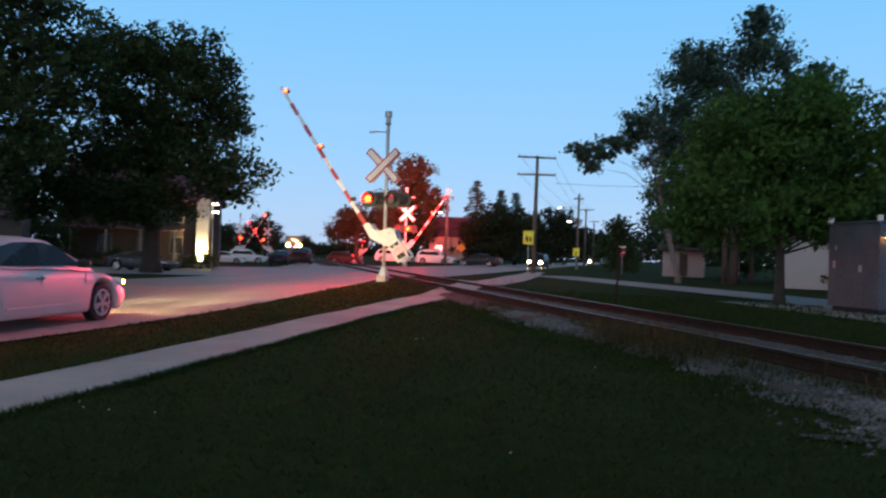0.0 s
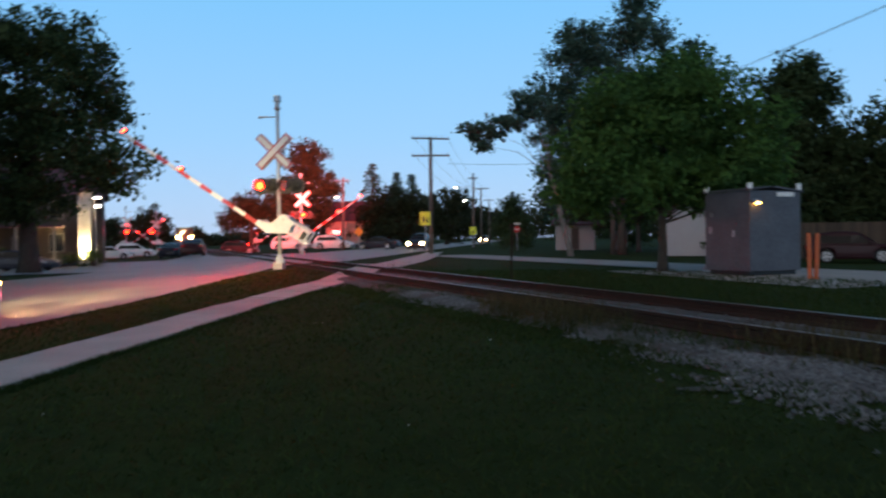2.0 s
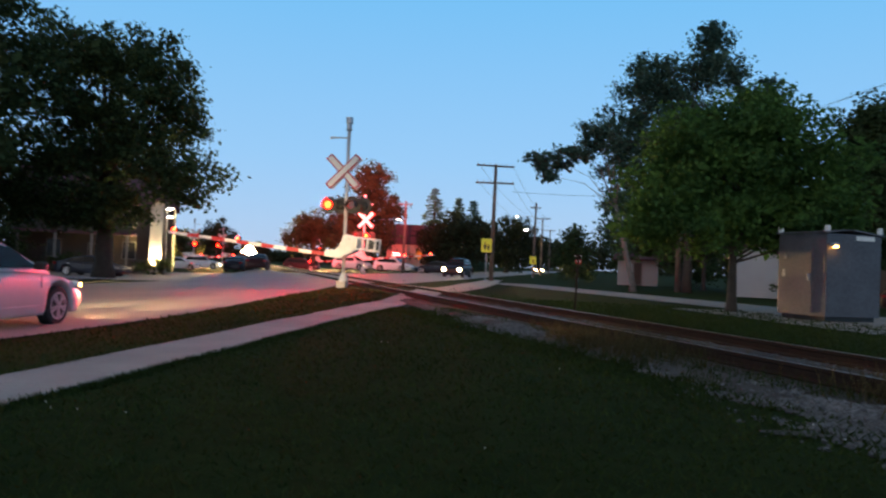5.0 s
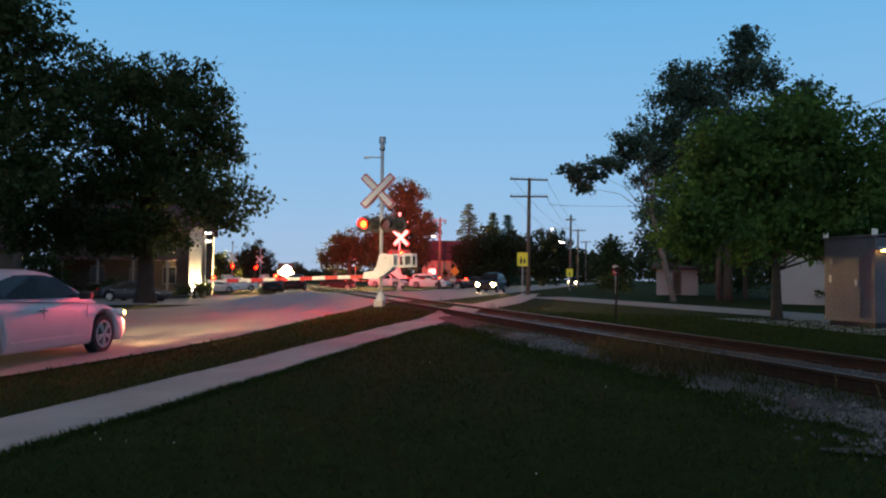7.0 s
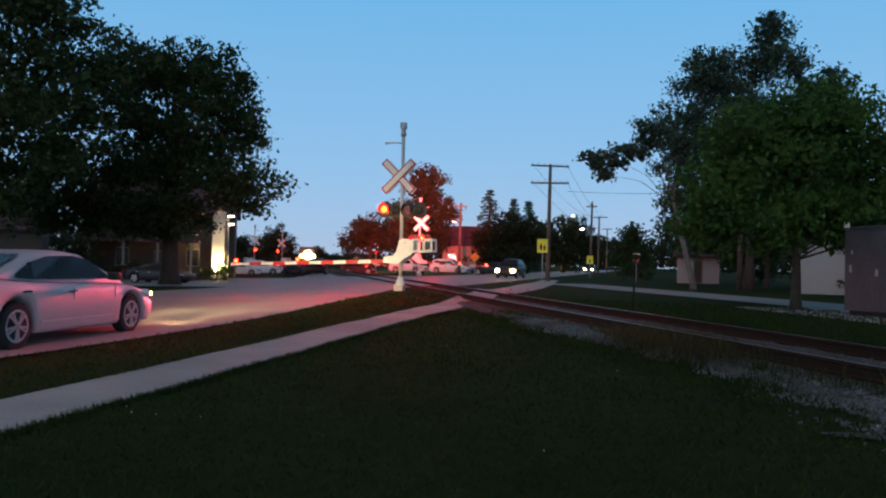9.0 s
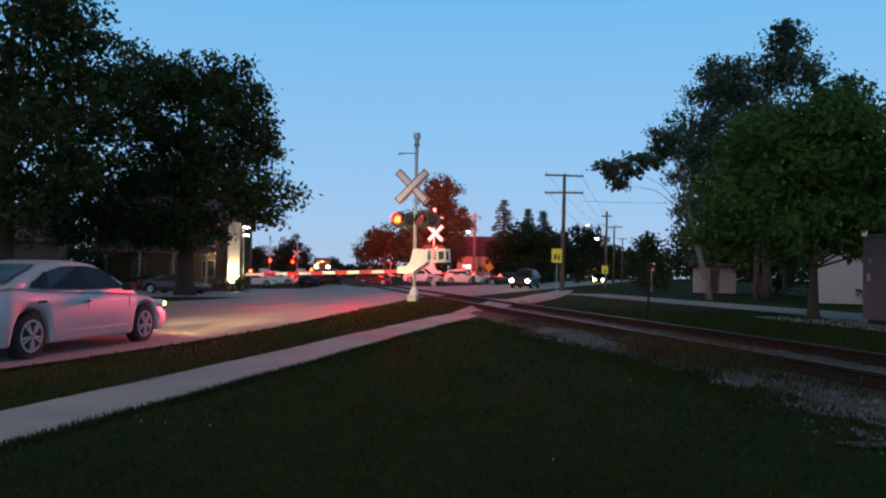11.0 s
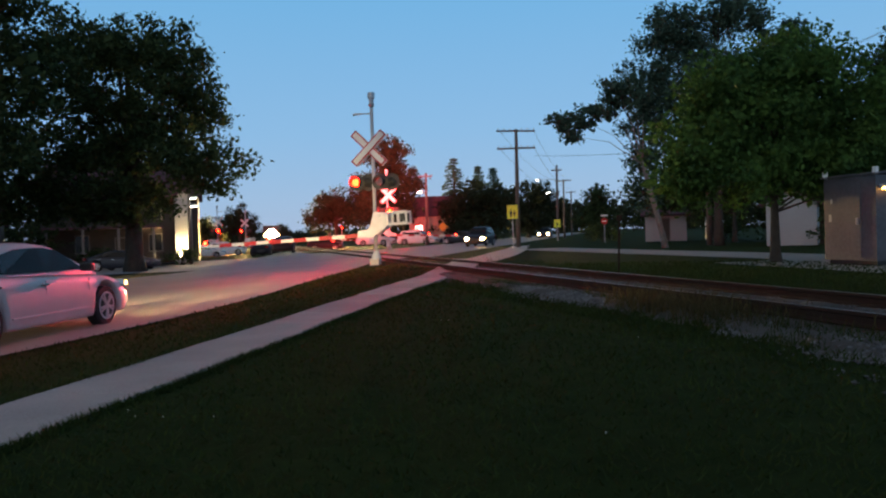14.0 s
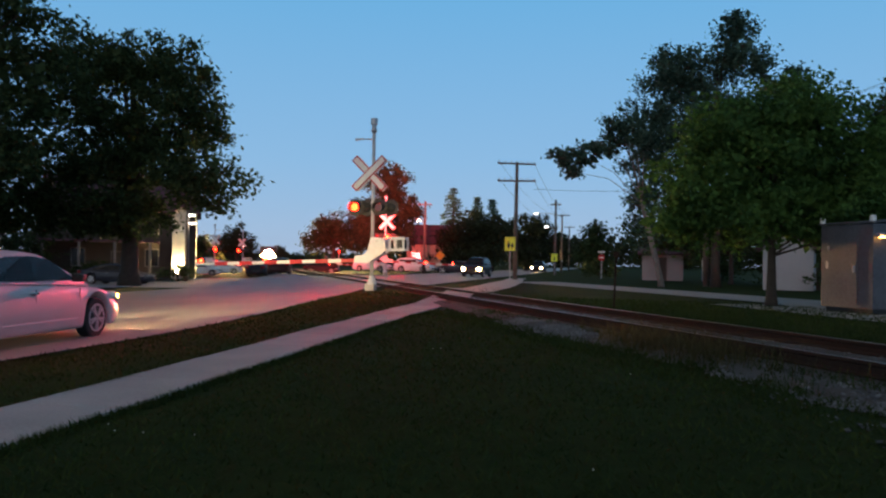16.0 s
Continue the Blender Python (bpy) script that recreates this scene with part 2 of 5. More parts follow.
def tube(points, radii, seg=10, bm=None, caps=True):
    """A tapered tube along points."""
    bm = bm or bmesh.new()
    pts = [Vector(p) for p in points]
    rings = []
    for i, p in enumerate(pts):
        d = (pts[min(i + 1, len(pts) - 1)] - pts[max(i - 1, 0)]).normalized()
        side = d.cross(Vector((0, 0, 1)) if abs(d.z) < 0.9 else Vector((1, 0, 0))).normalized()
        up = side.cross(d)
        r = radii[i] if isinstance(radii, (list, tuple)) else radii
        rings.append([bm.verts.new(p + side * r * math.cos(a) + up * r * math.sin(a)) for a in (2 * math.pi * k / seg for k in range(seg))])
    for r0, r1 in zip(rings, rings[1:]):
        for k in range(seg):
            bm.faces.new((r0[k], r0[(k + 1) % seg], r1[(k + 1) % seg], r1[k]))
    if caps:
        bm.faces.new(rings[0][::-1])
        bm.faces.new(rings[-1])
    bmesh.ops.recalc_face_normals(bm, faces=bm.faces)
    return bm


def prism(outline, depth, m=None, bm=None):
    """A flat outline in x, z given thickness along y."""
    bm = bm or bmesh.new()
    m = m if m is not None else Matrix()
    f = [bm.verts.new(m @ Vector((x, -depth / 2, z))) for x, z in outline]
    b = [bm.verts.new(m @ Vector((x, depth / 2, z))) for x, z in outline]
    bm.faces.new(f)
    bm.faces.new(b[::-1])
    n = len(f)
    for i in range(n):
        bm.faces.new((f[i], b[i], b[(i + 1) % n], f[(i + 1) % n]))
    bmesh.ops.recalc_face_normals(bm, faces=bm.faces)
    return bm


def sheet(corners, z):
    bm = bmesh.new()
    bm.faces.new([bm.verts.new((x, y, z)) for x, y in corners])
    return bm


def raw(name, verts, faces, material, parent=None):
    me = bpy.data.meshes.new(name)
    me.from_pydata(verts, [], faces)
    me.materials.append(material)
    ob = new(name, me)
    if parent:
        ob.parent = parent
    return ob


# ---- ground, road, track ----
TURN = 28.5
TD = Vector((-math.sin(radians(TURN)), math.cos(radians(TURN)), 0))
TN = Vector((math.cos(radians(TURN)), math.sin(radians(TURN)), 0))
T0 = TN * 8.4


def on_track(s, u, z=0.0):
    p = T0 + TD * s + TN * u
    return Vector((p.x, p.y, z))


def edge(y, off=0.0):
    """The near edge of the road at y."""
    return -6.5 - 1.8 * ease(13, 30, y) - 0.02 * max(0.0, y - 30) - off


def ease(a, b, x):
    t = min(1.0, max(0.0, (x - a) / (b - a)))
    return t * t * (3 - 2 * t)


def gz(x, y):
    """The height of the land: level at the railway, a little lower on the lawn and to both sides beyond."""
    u = x * TN.x + y * TN.y - 8.4
    near = -0.2 * ease(3, 10, -u) + 0.06 * ease(5, 9, -u) * ease(-6.2, -4.6, x)
    left = -0.5 * ease(18, 34, -x) * ease(20, 40, y)
    right = -0.5 * ease(10, 18, x) * ease(24, 42, y) * (1 - ease(90, 140, y))
    along = x * TD.x + y * TD.y
    rise = 0.15 * (1 - ease(1.2, 3.4, abs(u))) * ease(20, 24, along) * (1 - ease(53, 57, along))
    return near + left * ease(2.0, 5.0, abs(u)) + right + rise


def drape(xs, ys, off, at=None):
    """A grid that follows the land; at maps the grid's coordinates to x, y."""
    at = at or (lambda a, b: (a, b))
    verts = []
    for b in ys:
        for a in xs:
            x, y = at(a, b)
            verts.append((x, y, gz(x, y) + off))
    n = len(xs)
    faces = [(j * n + i, j * n + i + 1, (j + 1) * n + i + 1, (j + 1) * n + i) for j in range(len(ys) - 1) for i in range(n - 1)]
    return verts, faces


def steps(a, b, d):
    n = max(1, round(abs(b - a) / d))
    return [a + (b - a) * k / n for k in range(n + 1)]


ROADW = 9.7
far_lines = [-2500, -900, -350]
gxs = far_lines + steps(-160, -28, 2) + steps(-27, 10, 0.75) + steps(12, 80, 2) + [350, 900, 2500]
gys = far_lines + [-100] + steps(-40, 8, 2) + steps(9, 62, 0.75) + steps(64, 170, 2) + [350, 900, 2500]
tagged(raw("ground", *drape(gxs, gys, -0.035), GRASS), "dark mown grass lawn at dusk", "grass", kind="structure")
tagged(raw("road", *drape(steps(0, ROADW, 0.8), steps(-60, 12, 2) + steps(12.8, 60, 0.8) + steps(64, 400, 4), 0.0, lambda a, b: (edge(b, a), b)), ASPHALT), "worn grey asphalt street crossing the railway", "road", kind="structure")
tagged(raw("side_road", *drape(steps(0, 95, 2), steps(33, 66, 1), 0.0, lambda a, b: (edge(b, ROADW - 0.02 + a), b + a * 0.1)), ASPHALT), "grey asphalt side street beyond the crossing", "road", kind="structure")
tagged(raw("service_road", *drape(steps(-30, 48, 2), steps(9.9, 13.4, 1.2), 0.0, lambda a, b: tuple(on_track(a, b + 0.018 * a).xy)), LANE), "pale gravel lane beside the railway", "road", kind="structure")
tagged(raw("crossing_path", *drape(steps(0, 1, 0.25), steps(23.4, 62, 0.4), 0.022, lambda a, b: (-3.25 - 0.075 * (b - 24) + 0.9 * ease(30, 40, b) * (1 - ease(46, 60, b)) * 0.4 - a * (1.15 + 0.7 * ease(26, 32, b) - 0.5 * ease(44, 56, b)), b)), CONCRETE), "pale worn footpath over the tracks", "footpath", kind="structure")

# ballast mound in two stretches
for s0, s1 in ((-60, 23.5), (54, 260)):
    bm = bmesh.new()
    rows = []
    n = int((s1 - s0) / (0.5 if s0 < 0 else 6))
    for i in range(n + 1):
        s = s0 + (s1 - s0) * i / n
        rows.append([bm.verts.new(on_track(s, u + random.uniform(-0.09, 0.09), z + random.uniform(-0.015, 0.015))) for u, z in ((-1.65, -0.07), (-1.3, 0.05), (-0.72, 0.095), (0.6, 0.1), (1.2, 0.07), (1.55, -0.06))])
    for r0, r1 in zip(rows, rows[1:]):
        for k in range(5):
            bm.faces.new((r0[k], r0[k + 1], r1[k + 1], r1[k]))
    bmesh.ops.recalc_face_normals(bm, faces=bm.faces)
    tagged(part("ballast", bm, GRAVEL), "grey crushed-stone ballast under the rails", "ballast", kind="structure")

track = thing("railway_track", "rusty steel rails on dark wooden ties", "railway", Matrix())
PROFILE = [(-0.07, 0.0), (0.07, 0.0), (0.07, 0.018), (0.014, 0.035), (0.014, 0.105), (0.036, 0.118), (0.036, 0.15), (-0.036, 0.15), (-0.036, 0.118), (-0.014, 0.105), (-0.014, 0.035), (-0.07, 0.018)]
for u in (-0.7525, 0.7525):
    m = Matrix.Translation(on_track(100, u, 0.1)) @ pose(0, 0, 0, 0, 0, TURN)
    rail = part("rail", prism(PROFILE, 320, m), RUST, track)
    part("rail_head", prism([(-0.03, 0.15), (0.03, 0.15), (0.03, 0.153), (-0.03, 0.153)], 320, m), RAILTOP, rail, "rubbed steel running surface")

# pavement slabs along the street
pavement = thing("pavement", "pale concrete slab footpath beside the verge", "footpath", Matrix(), kind="structure")
PX = lambda y: -2.55 - 0.036 * y
slab_mesh = None
y = -14.0
while y < 23.0:
    m = pose(PX(y + 0.75) - 0.53, y + 0.75, gz(PX(y), y + 0.75) - 0.022 + 0.034 * ease(15, 19, y) + random.uniform(-0.003, 0.003), math.degrees(math.atan(gz(PX(y), y + 1.25) - gz(PX(y), y + 0.25))) + random.uniform(-0.15, 0.15), random.uniform(-0.3, 0.3), 2.1)
    if slab_mesh is None:
        slab_mesh = part("slab", box((0, 0, -0.03), (0.94, 1.485, 0.09), bevel=0.012), CONCRETE, pavement, m=m)
    else:
        share("slab", slab_mesh, pavement, m)
    y += 1.5


# ---- vegetation ----
def leaves_mesh(centres, radius, per, size, rng, flat=0.7):
    """Leaf quads scattered round cluster centres; each leaf is a folded pair of triangles."""
    n = len(centres) * per
    c = np.repeat(np.asarray(centres), per, axis=0) + rng.normal(0, 1, (n, 3)) * radius * np.array((1, 1, flat))
    a, b = rng.normal(0, 1, (n, 3)), rng.normal(0, 1, (n, 3))
    a /= np.linalg.norm(a, axis=1)[:, None]
    b -= (a * b).sum(1)[:, None] * a
    b /= np.linalg.norm(b, axis=1)[:, None]
    s = (size * rng.uniform(0.6, 1.4, n))[:, None]
    v = np.stack([c - a * s, c + b * s * 0.55, c + a * s, c - b * s * 0.55 + np.array((0, 0, -0.15)) * s], axis=1).reshape(-1, 3)
    i = np.arange(n)[:, None] * 4
    f = np.concatenate([i + np.array((0, 1, 2)), i + np.array((0, 2, 3))])
    return v.tolist(), f.tolist()


def crown_points(blobs, per_area, rng, low=0.45):
    out = []
    for x, y, z, rx, ry, rz in blobs:
        n = max(6, int(per_area * (rx * ry + ry * rz + rx * rz)))
        d = rng.normal(0, 1, (n, 3))
        d /= np.linalg.norm(d, axis=1)[:, None]
        r = rng.uniform(low, 1.0, n) ** 0.6
        lump = 0.9 + 0.18 * np.sin(d[:, 0] * 8 + x) * np.sin(d[:, 1] * 7 + y) + 0.12 * np.sin(d[:, 2] * 9 + z)
        p = np.array((x, y, z)) + d * (r * lump)[:, None] * np.array((rx, ry, rz))
        out.append(p)
        if low > 0.2:
            tips = (r > 0.9) & (rng.uniform(0, 1, n) < 0.3)
            for q in (0.2, 0.36):
                out.append(p[tips] + d[tips] * q * np.array((1, 1, 0.5)) - np.array((0, 0, 0.9 * q * q)))
    return np.concatenate(out)


def tree(name, label, at, height, trunk_r, blobs, leaf, bark=BARK, density=3.0, per=14, size=0.13, radius=0.38, limbs=26, seed=1, fork=0.3, lean=(0, 0), group="", category="tree", fill=0.55):
    """A trunk with limbs that reach into the crown, and a crown of leaves in clusters. blobs: x, y, z and radii from the tree's foot."""
    rng = np.random.default_rng(seed)
    ob = thing(name, label, category, Matrix.Translation(at), group)
    centres = crown_points(blobs, density, rng)
    top = Vector((lean[0], lean[1], height))
    bm = tube([(0, 0, -0.1), (lean[0] * 0.02, lean[1] * 0.02, height * 0.05), (lean[0] * fork, lean[1] * fork, height * fork), (lean[0] * 0.7, lean[1] * 0.7, height * 0.7), tuple(top * 0.9)],
              [trunk_r * 1.45, trunk_r * 1.05, trunk_r * 0.8, trunk_r * 0.4, trunk_r * 0.12], 12)
    trunk = part("trunk", bm, bark, ob, smooth=True)
    pick = rng.choice(len(centres), min(limbs, len(centres)), replace=False)
    bm = bmesh.new()
    for k in pick:
        e = Vector(centres[k])
        f = fork + (0.85 - fork) * min(1, max(0, (e.z / height - fork) * 0.8)) * rng.uniform(0.5, 1)
        s = Vector((lean[0] * f, lean[1] * f, height * f))
        mid = s.lerp(e, 0.5) + Vector((0, 0, 0.12 * (e - s).length))
        r = trunk_r * 0.34 * (1 - f * 0.6)
        tube([s, s.lerp(mid, 0.5), mid, mid.lerp(e, 0.6), e], [r, r * 0.75, r * 0.5, r * 0.3, r * 0.12], 6, bm)
    part("limb", bm, bark, ob, smooth=True)
    v, f = leaves_mesh(centres, radius, per, size, rng)
    inner = crown_points([(x, y, z, rx * 0.66, ry * 0.66, rz * 0.66) for x, y, z, rx, ry, rz in blobs], density * fill, rng, 0.1)
    v2, f2 = leaves_mesh(inner, radius * 1.1, max(6, per // 3), size * 2.6, rng)
    n = len(v)
    tagged(raw("crown", v + v2, f + [tuple(i + n for i in t) for t in f2], leaf, ob), kind="stuff")
    return ob


def spruce(label, at, height, r, seed, leaf=LEAF_PINE, bare=0.08, per=9):
    """A conifer in whorls of drooping boughs with a pointed top."""
    rng = np.random.default_rng(seed)
    ob = thing("spruce", label, "tree", Matrix.Translation(at), "spruces beyond the crossing")
    part("trunk", tube([(0, 0, -0.1), (0, 0, height * 0.5), (0, 0, height)], [r * 0.09, r * 0.05, 0.01], 8), BARK, ob, smooth=True)
    pts = []
    z = height * bare
    while z < height * 0.99:
        reach = r * (1 - z / height) ** 0.85 * rng.uniform(0.75, 1.15)
        for k in range(7):
            a = rng.uniform(0, 6.28)
            for q in np.linspace(0.15, 1, max(3, int(reach * 3))):
                pts.append((math.cos(a) * reach * q, math.sin(a) * reach * q, z - 0.22 * reach * q * q + 0.1 * q))
        z += height * 0.035
    v, f = leaves_mesh(np.array(pts), 0.16, per, 0.15, rng, 0.4)
    tagged(raw("crown", v, f, leaf, ob), kind="stuff")
    return ob


tree("broadleaf_tree", "large dark maple with a spreading drooping crown", (-23.0, 35.5, -0.15), 12.5, 0.42,
     [(0, 0, 8.6, 4.6, 4.6, 3.8), (3.2, -1.2, 7.2, 2.8, 3, 2.2), (-4.5, -1, 8.2, 4.4, 4.4, 4.2), (5.3, -1.6, 5.0, 2.0, 2.2, 1.4), (1.8, -2, 4.8, 4.2, 3.2, 1.9), (-4.5, -2, 5.0, 4, 3.5, 2.1), (1.2, -0.6, 11.0, 2.6, 2.6, 1.6), (-2.2, 0, 11.4, 2.4, 2.4, 1.5), (3.6, -1, 9.3, 1.8, 1.8, 1.4), (1.6, -1.8, 3.4, 1.8, 1.8, 0.9), (-4.0, -2, 3.4, 3.6, 2.6, 1.1), (-0.6, -1.4, 3.0, 2.0, 1.8, 0.8)],
     LEAF_DARK, density=3.7, per=38, size=0.118, radius=0.32, limbs=44, seed=3, fill=0.12)
tree("broadleaf_tree", "tall dark shade tree beside the street", (-25.5, 26.5, -0.15), 13.5, 0.4,
     [(0, 0, 10, 4.4, 4.4, 4.2), (3.2, 0.5, 8.8, 3.0, 3, 3.2), (1.4, -1, 6, 4.0, 4, 2.2), (-4, -1, 8, 4.5, 4.5, 4), (2.6, 0, 11.8, 2, 2, 1.6), (0.5, -0.5, 3.6, 3.6, 2.6, 1.4), (-4, 0, 4.2, 4, 3, 1.8)],
     LEAF_DARK, density=3.4, per=34, size=0.12, radius=0.33, limbs=40, seed=4, fill=0.12)
tree("broadleaf_tree", "dense rounded green maple beside the metal hut", (5.6, 26.2, 0), 6.6, 0.15,
     [(0.0, 0, 4.8, 2.9, 2.9, 1.9), (-2.0, 0, 3.6, 1.9, 2.0, 1.6), (2.2, 0, 4.1, 1.7, 2.0, 1.7), (0.9, -0.3, 5.7, 2.0, 2.0, 1.1), (-1.4, -0.3, 5.2, 1.5, 1.6, 1.1), (-0.4, -0.6, 2.9, 2.6, 2.3, 1.0), (2.0, -0.4, 3.1, 1.5, 1.6, 0.9), (-2.6, -0.2, 2.5, 1.2, 1.4, 0.9), (1.0, 0, 2.35, 1.7, 1.4, 0.5), (2.6, 0, 2.5, 1.0, 1.2, 0.6)],
     LEAF_GREEN, density=10, per=30, size=0.085, radius=0.24, limbs=30, seed=5, fork=0.2)
tree("pine_tree", "tall old pine with ragged dark green top", (6.6, 49, 0), 16.4, 0.24,
     [(1.0, 0, 14.6, 0.9, 0.9, 1.4), (0.4, 0, 13.4, 1.6, 1.4, 0.9), (2.0, 0, 12.9, 1.5, 1.4, 1.0), (-2.4, 0, 13.4, 1.9, 1.6, 1.2), (-3.0, 0, 12.0, 1.9, 1.6, 1.2), (-1.0, 0, 11.8, 2.0, 1.8, 1.2), (-3.4, 0, 10.0, 2.1, 1.8, 1.6), (0, 0, 9.0, 4.4, 3, 2.8), (3.6, 0, 10.6, 1.5, 1.5, 2.2), (-3.4, 0, 7.0, 1.9, 1.7, 2.4), (-4.2, 0, 4.4, 1.2, 1.3, 2.0), (0.9, 0, 15.6, 0.45, 0.45, 0.8), (4.3, 0, 12.0, 0.55, 0.55, 0.9)],
     LEAF_PINE, density=6.5, per=38, size=0.1, radius=0.34, limbs=40, seed=6, fork=0.4, fill=0.4)
tree("leaning_tree", "pale-barked tree with one long arching limb", (3.4, 46.5, 0), 7.0, 0.16,
     [(-4.6, 0, 7.4, 1.3, 1.1, 0.55), (-5.9, 0, 7.6, 0.6, 0.6, 0.3), (-3.0, 0, 8.3, 1.2, 1.1, 0.7), (-1.7, 0, 8.6, 1.0, 1.1, 0.9), (-2.4, 0, 9.2, 1.3, 1.2, 0.8), (-0.8, 0, 8.2, 1.2, 1.2, 1.2), (-3.8, 0, 7.9, 1.4, 1.1, 0.5), (-5.4, 0, 7.1, 0.7, 0.7, 0.35), (-5.0, 0, 6.6, 0.5, 0.6, 0.3)],
     LEAF_PINE, bark=PALEBARK, density=7, per=22, size=0.1, radius=0.2, limbs=12, seed=7, fork=0.62, lean=(-1.6, 0))
tree("broadleaf_tree", "dark tall tree behind the board fence", (19.3, 57, -0.5), 14, 0.4,
     [(0, 0, 11.2, 2.9, 3, 2.6), (-0.8, 0, 7.5, 2.8, 3, 3.4), (2.4, 0, 6.5, 2.6, 3, 3.4), (-1, 0, 3.4, 4.5, 3, 2.8), (4, 0, 3.4, 4, 3, 2.8)], LEAF_DARK, density=8, per=20, size=0.17, radius=0.36, seed=8)
tree("broadleaf_tree", "dark tall tree beyond the board fence", (28, 56, -0.5), 14, 0.4,
     [(0, 0, 10.6, 3.2, 3, 3.2), (-2.6, 0, 7, 2.8, 3, 3.4), (3, 0, 8, 4, 3.5, 4.5), (0, 0, 4.6, 5, 3, 2.6)], LEAF_DARK, density=7, per=20, size=0.17, radius=0.36, seed=81)
tree("broadleaf_tree", "dark broad tree behind the metal hut", (13.0, 62, -0.3), 11, 0.4,
     [(0, 0, 6.0, 5.0, 4, 3.8), (-5, 0, 4.5, 3.4, 3.5, 2.8), (6, 0, 5.0, 5, 3.5, 3.6)], LEAF_DARK, density=5.5, per=18, size=0.19, radius=0.4, seed=9)
tree("broadleaf_tree", "low spreading dark tree over the white outbuildings", (8.6, 57.5, 0), 6.0, 0.16,
     [(-3.8, 0, 3.2, 2.2, 1.5, 1.1), (0, 0, 3.4, 2.4, 1.5, 1.2), (3.0, 0, 3.2, 2.2, 1.5, 1.1), (-1.5, 0, 4.6, 3.2, 2, 1.4), (-6.0, 0, 3.4, 1.4, 1.2, 1.0)], LEAF_DARK, density=5, per=18, size=0.16, radius=0.32, seed=19)
tree("broadleaf_tree", "tall full tree beyond the railway signals", (-29.2, 98, -0.2), 14.5, 0.4,
     [(0.6, 0, 11.8, 2.9, 3, 2.6), (2.2, 0, 8.0, 3.2, 3, 3.0), (-1.8, 0, 7.4, 3.4, 3, 3.0), (0, 0, 4.6, 4.8, 3, 2.2)], LEAF_FAR, density=4.2, per=18, size=0.2, radius=0.4, seed=10)
tree("broadleaf_tree", "rounded tree beyond the railway signals", (-39.5, 106, -0.3), 9.5, 0.35,
     [(-0.6, 0, 6.2, 3.4, 3.4, 2.4), (3.4, 0, 5, 2.8, 3, 2.8), (-2.2, 0, 4.2, 2.6, 3, 2.2)], LEAF_FAR, density=3.8, per=18, size=0.2, radius=0.4, seed=11)
for k, (x, y, h, r) in enumerate(((-23.1, 112, 12.6, 4.6), (-19.6, 113, 11.3, 3.4), (-17.2, 112, 10.8, 3.4))):
    spruce("dark spruce with a pointed top", (x, y, 0), h, r, 20 + k)
tree("broadleaf_tree", "broad dark tree beside the far street", (-18.6, 104, 0), 8.6, 0.4,
     [(0, 0, 5.8, 3.4, 3.4, 2.4), (-3.0, 0, 4.4, 2.2, 3, 2.4), (3.4, 0, 5.2, 2.4, 3, 2.2), (0, -1, 2.4, 5.2, 3, 1.9)], LEAF_FAR, density=4.0, per=18, size=0.2, radius=0.4, seed=12)
tree("broadleaf_tree", "tree row beside the far street", (-15.4, 138, 0), 11, 0.4,
     [(1.6, 0, 7.4, 3.2, 4, 3.0), (4.6, 4, 4.8, 2.6, 3, 3.0), (-3.2, 0, 6.0, 4, 3, 3.4), (0, 0, 3, 6, 3, 2.6)], LEAF_FAR, density=3.4, per=16, size=0.24, radius=0.45, seed=13)
tree("broadleaf_tree", "dark round tree beside the stop sign", (-1.9, 100, 0), 7.2, 0.3,
     [(0, 0, 5.0, 1.8, 2.0, 1.8), (0.4, 0, 2.6, 2.4, 2.2, 1.9), (-0.9, 0, 2.4, 1.8, 2.0, 1.8)], LEAF_DARK, density=5, per=18, size=0.18, radius=0.34, seed=14)
tree("broadleaf_tree", "dark trees at the end of the lane", (7.5, 104, 0), 7.0, 0.3,
     [(-2, 0, 3.0, 3.4, 3, 2.2), (5, 0, 3.4, 4, 3, 2.6)], LEAF_DARK, density=3.2, per=16, size=0.2, radius=0.4, seed=15)
tree("broadleaf_tree", "distant round tree along the railway", (-82.6, 158, -0.5), 9.8, 0.4,
     [(-0.5, 0, 6.4, 3.9, 3.6, 3.1), (2.9, 0, 4.2, 2.4, 2.4, 2.9), (-3.6, 0, 4.4, 3.1, 3.4, 2.9)], LEAF_FAR, density=3.2, per=16, size=0.22, radius=0.42, seed=16)
tree("broadleaf_tree", "low dark tree beside the far gates", (-64.6, 113.3, -0.5), 6.4, 0.3,
     [(0, 0, 4.0, 1.9, 2, 2.2), (-2.2, 0, 3.2, 2.0, 2, 2.4), (1.4, 0, 2.4, 1.8, 2, 1.8)], LEAF_FAR, density=3.6, per=16, size=0.2, radius=0.4, seed=18)
tree("broadleaf_tree", "distant low tree along the railway", (-77.8, 170, -0.5), 6.0, 0.4,
     [(0, 0, 3.2, 2.2, 2.4, 1.8)], LEAF_FAR, density=3.0, per=16, size=0.24, radius=0.42, seed=17)

# far woods that close the horizon
rng = np.random.default_rng(30)
pts = []
for k in range(900):
    a = radians(rng.uniform(-75, 75))
    d = rng.uniform(300, 380)
    h = rng.uniform(9, 15)
    if -0.56 < a < -0.3:
        h = rng.uniform(2.5, 4.5)
    for q in range(14):
        pts.append((math.sin(a) * d + rng.normal(0, 3), math.cos(a) * d + rng.normal(0, 2), h * rng.uniform(0.05, 1) ** 0.8))
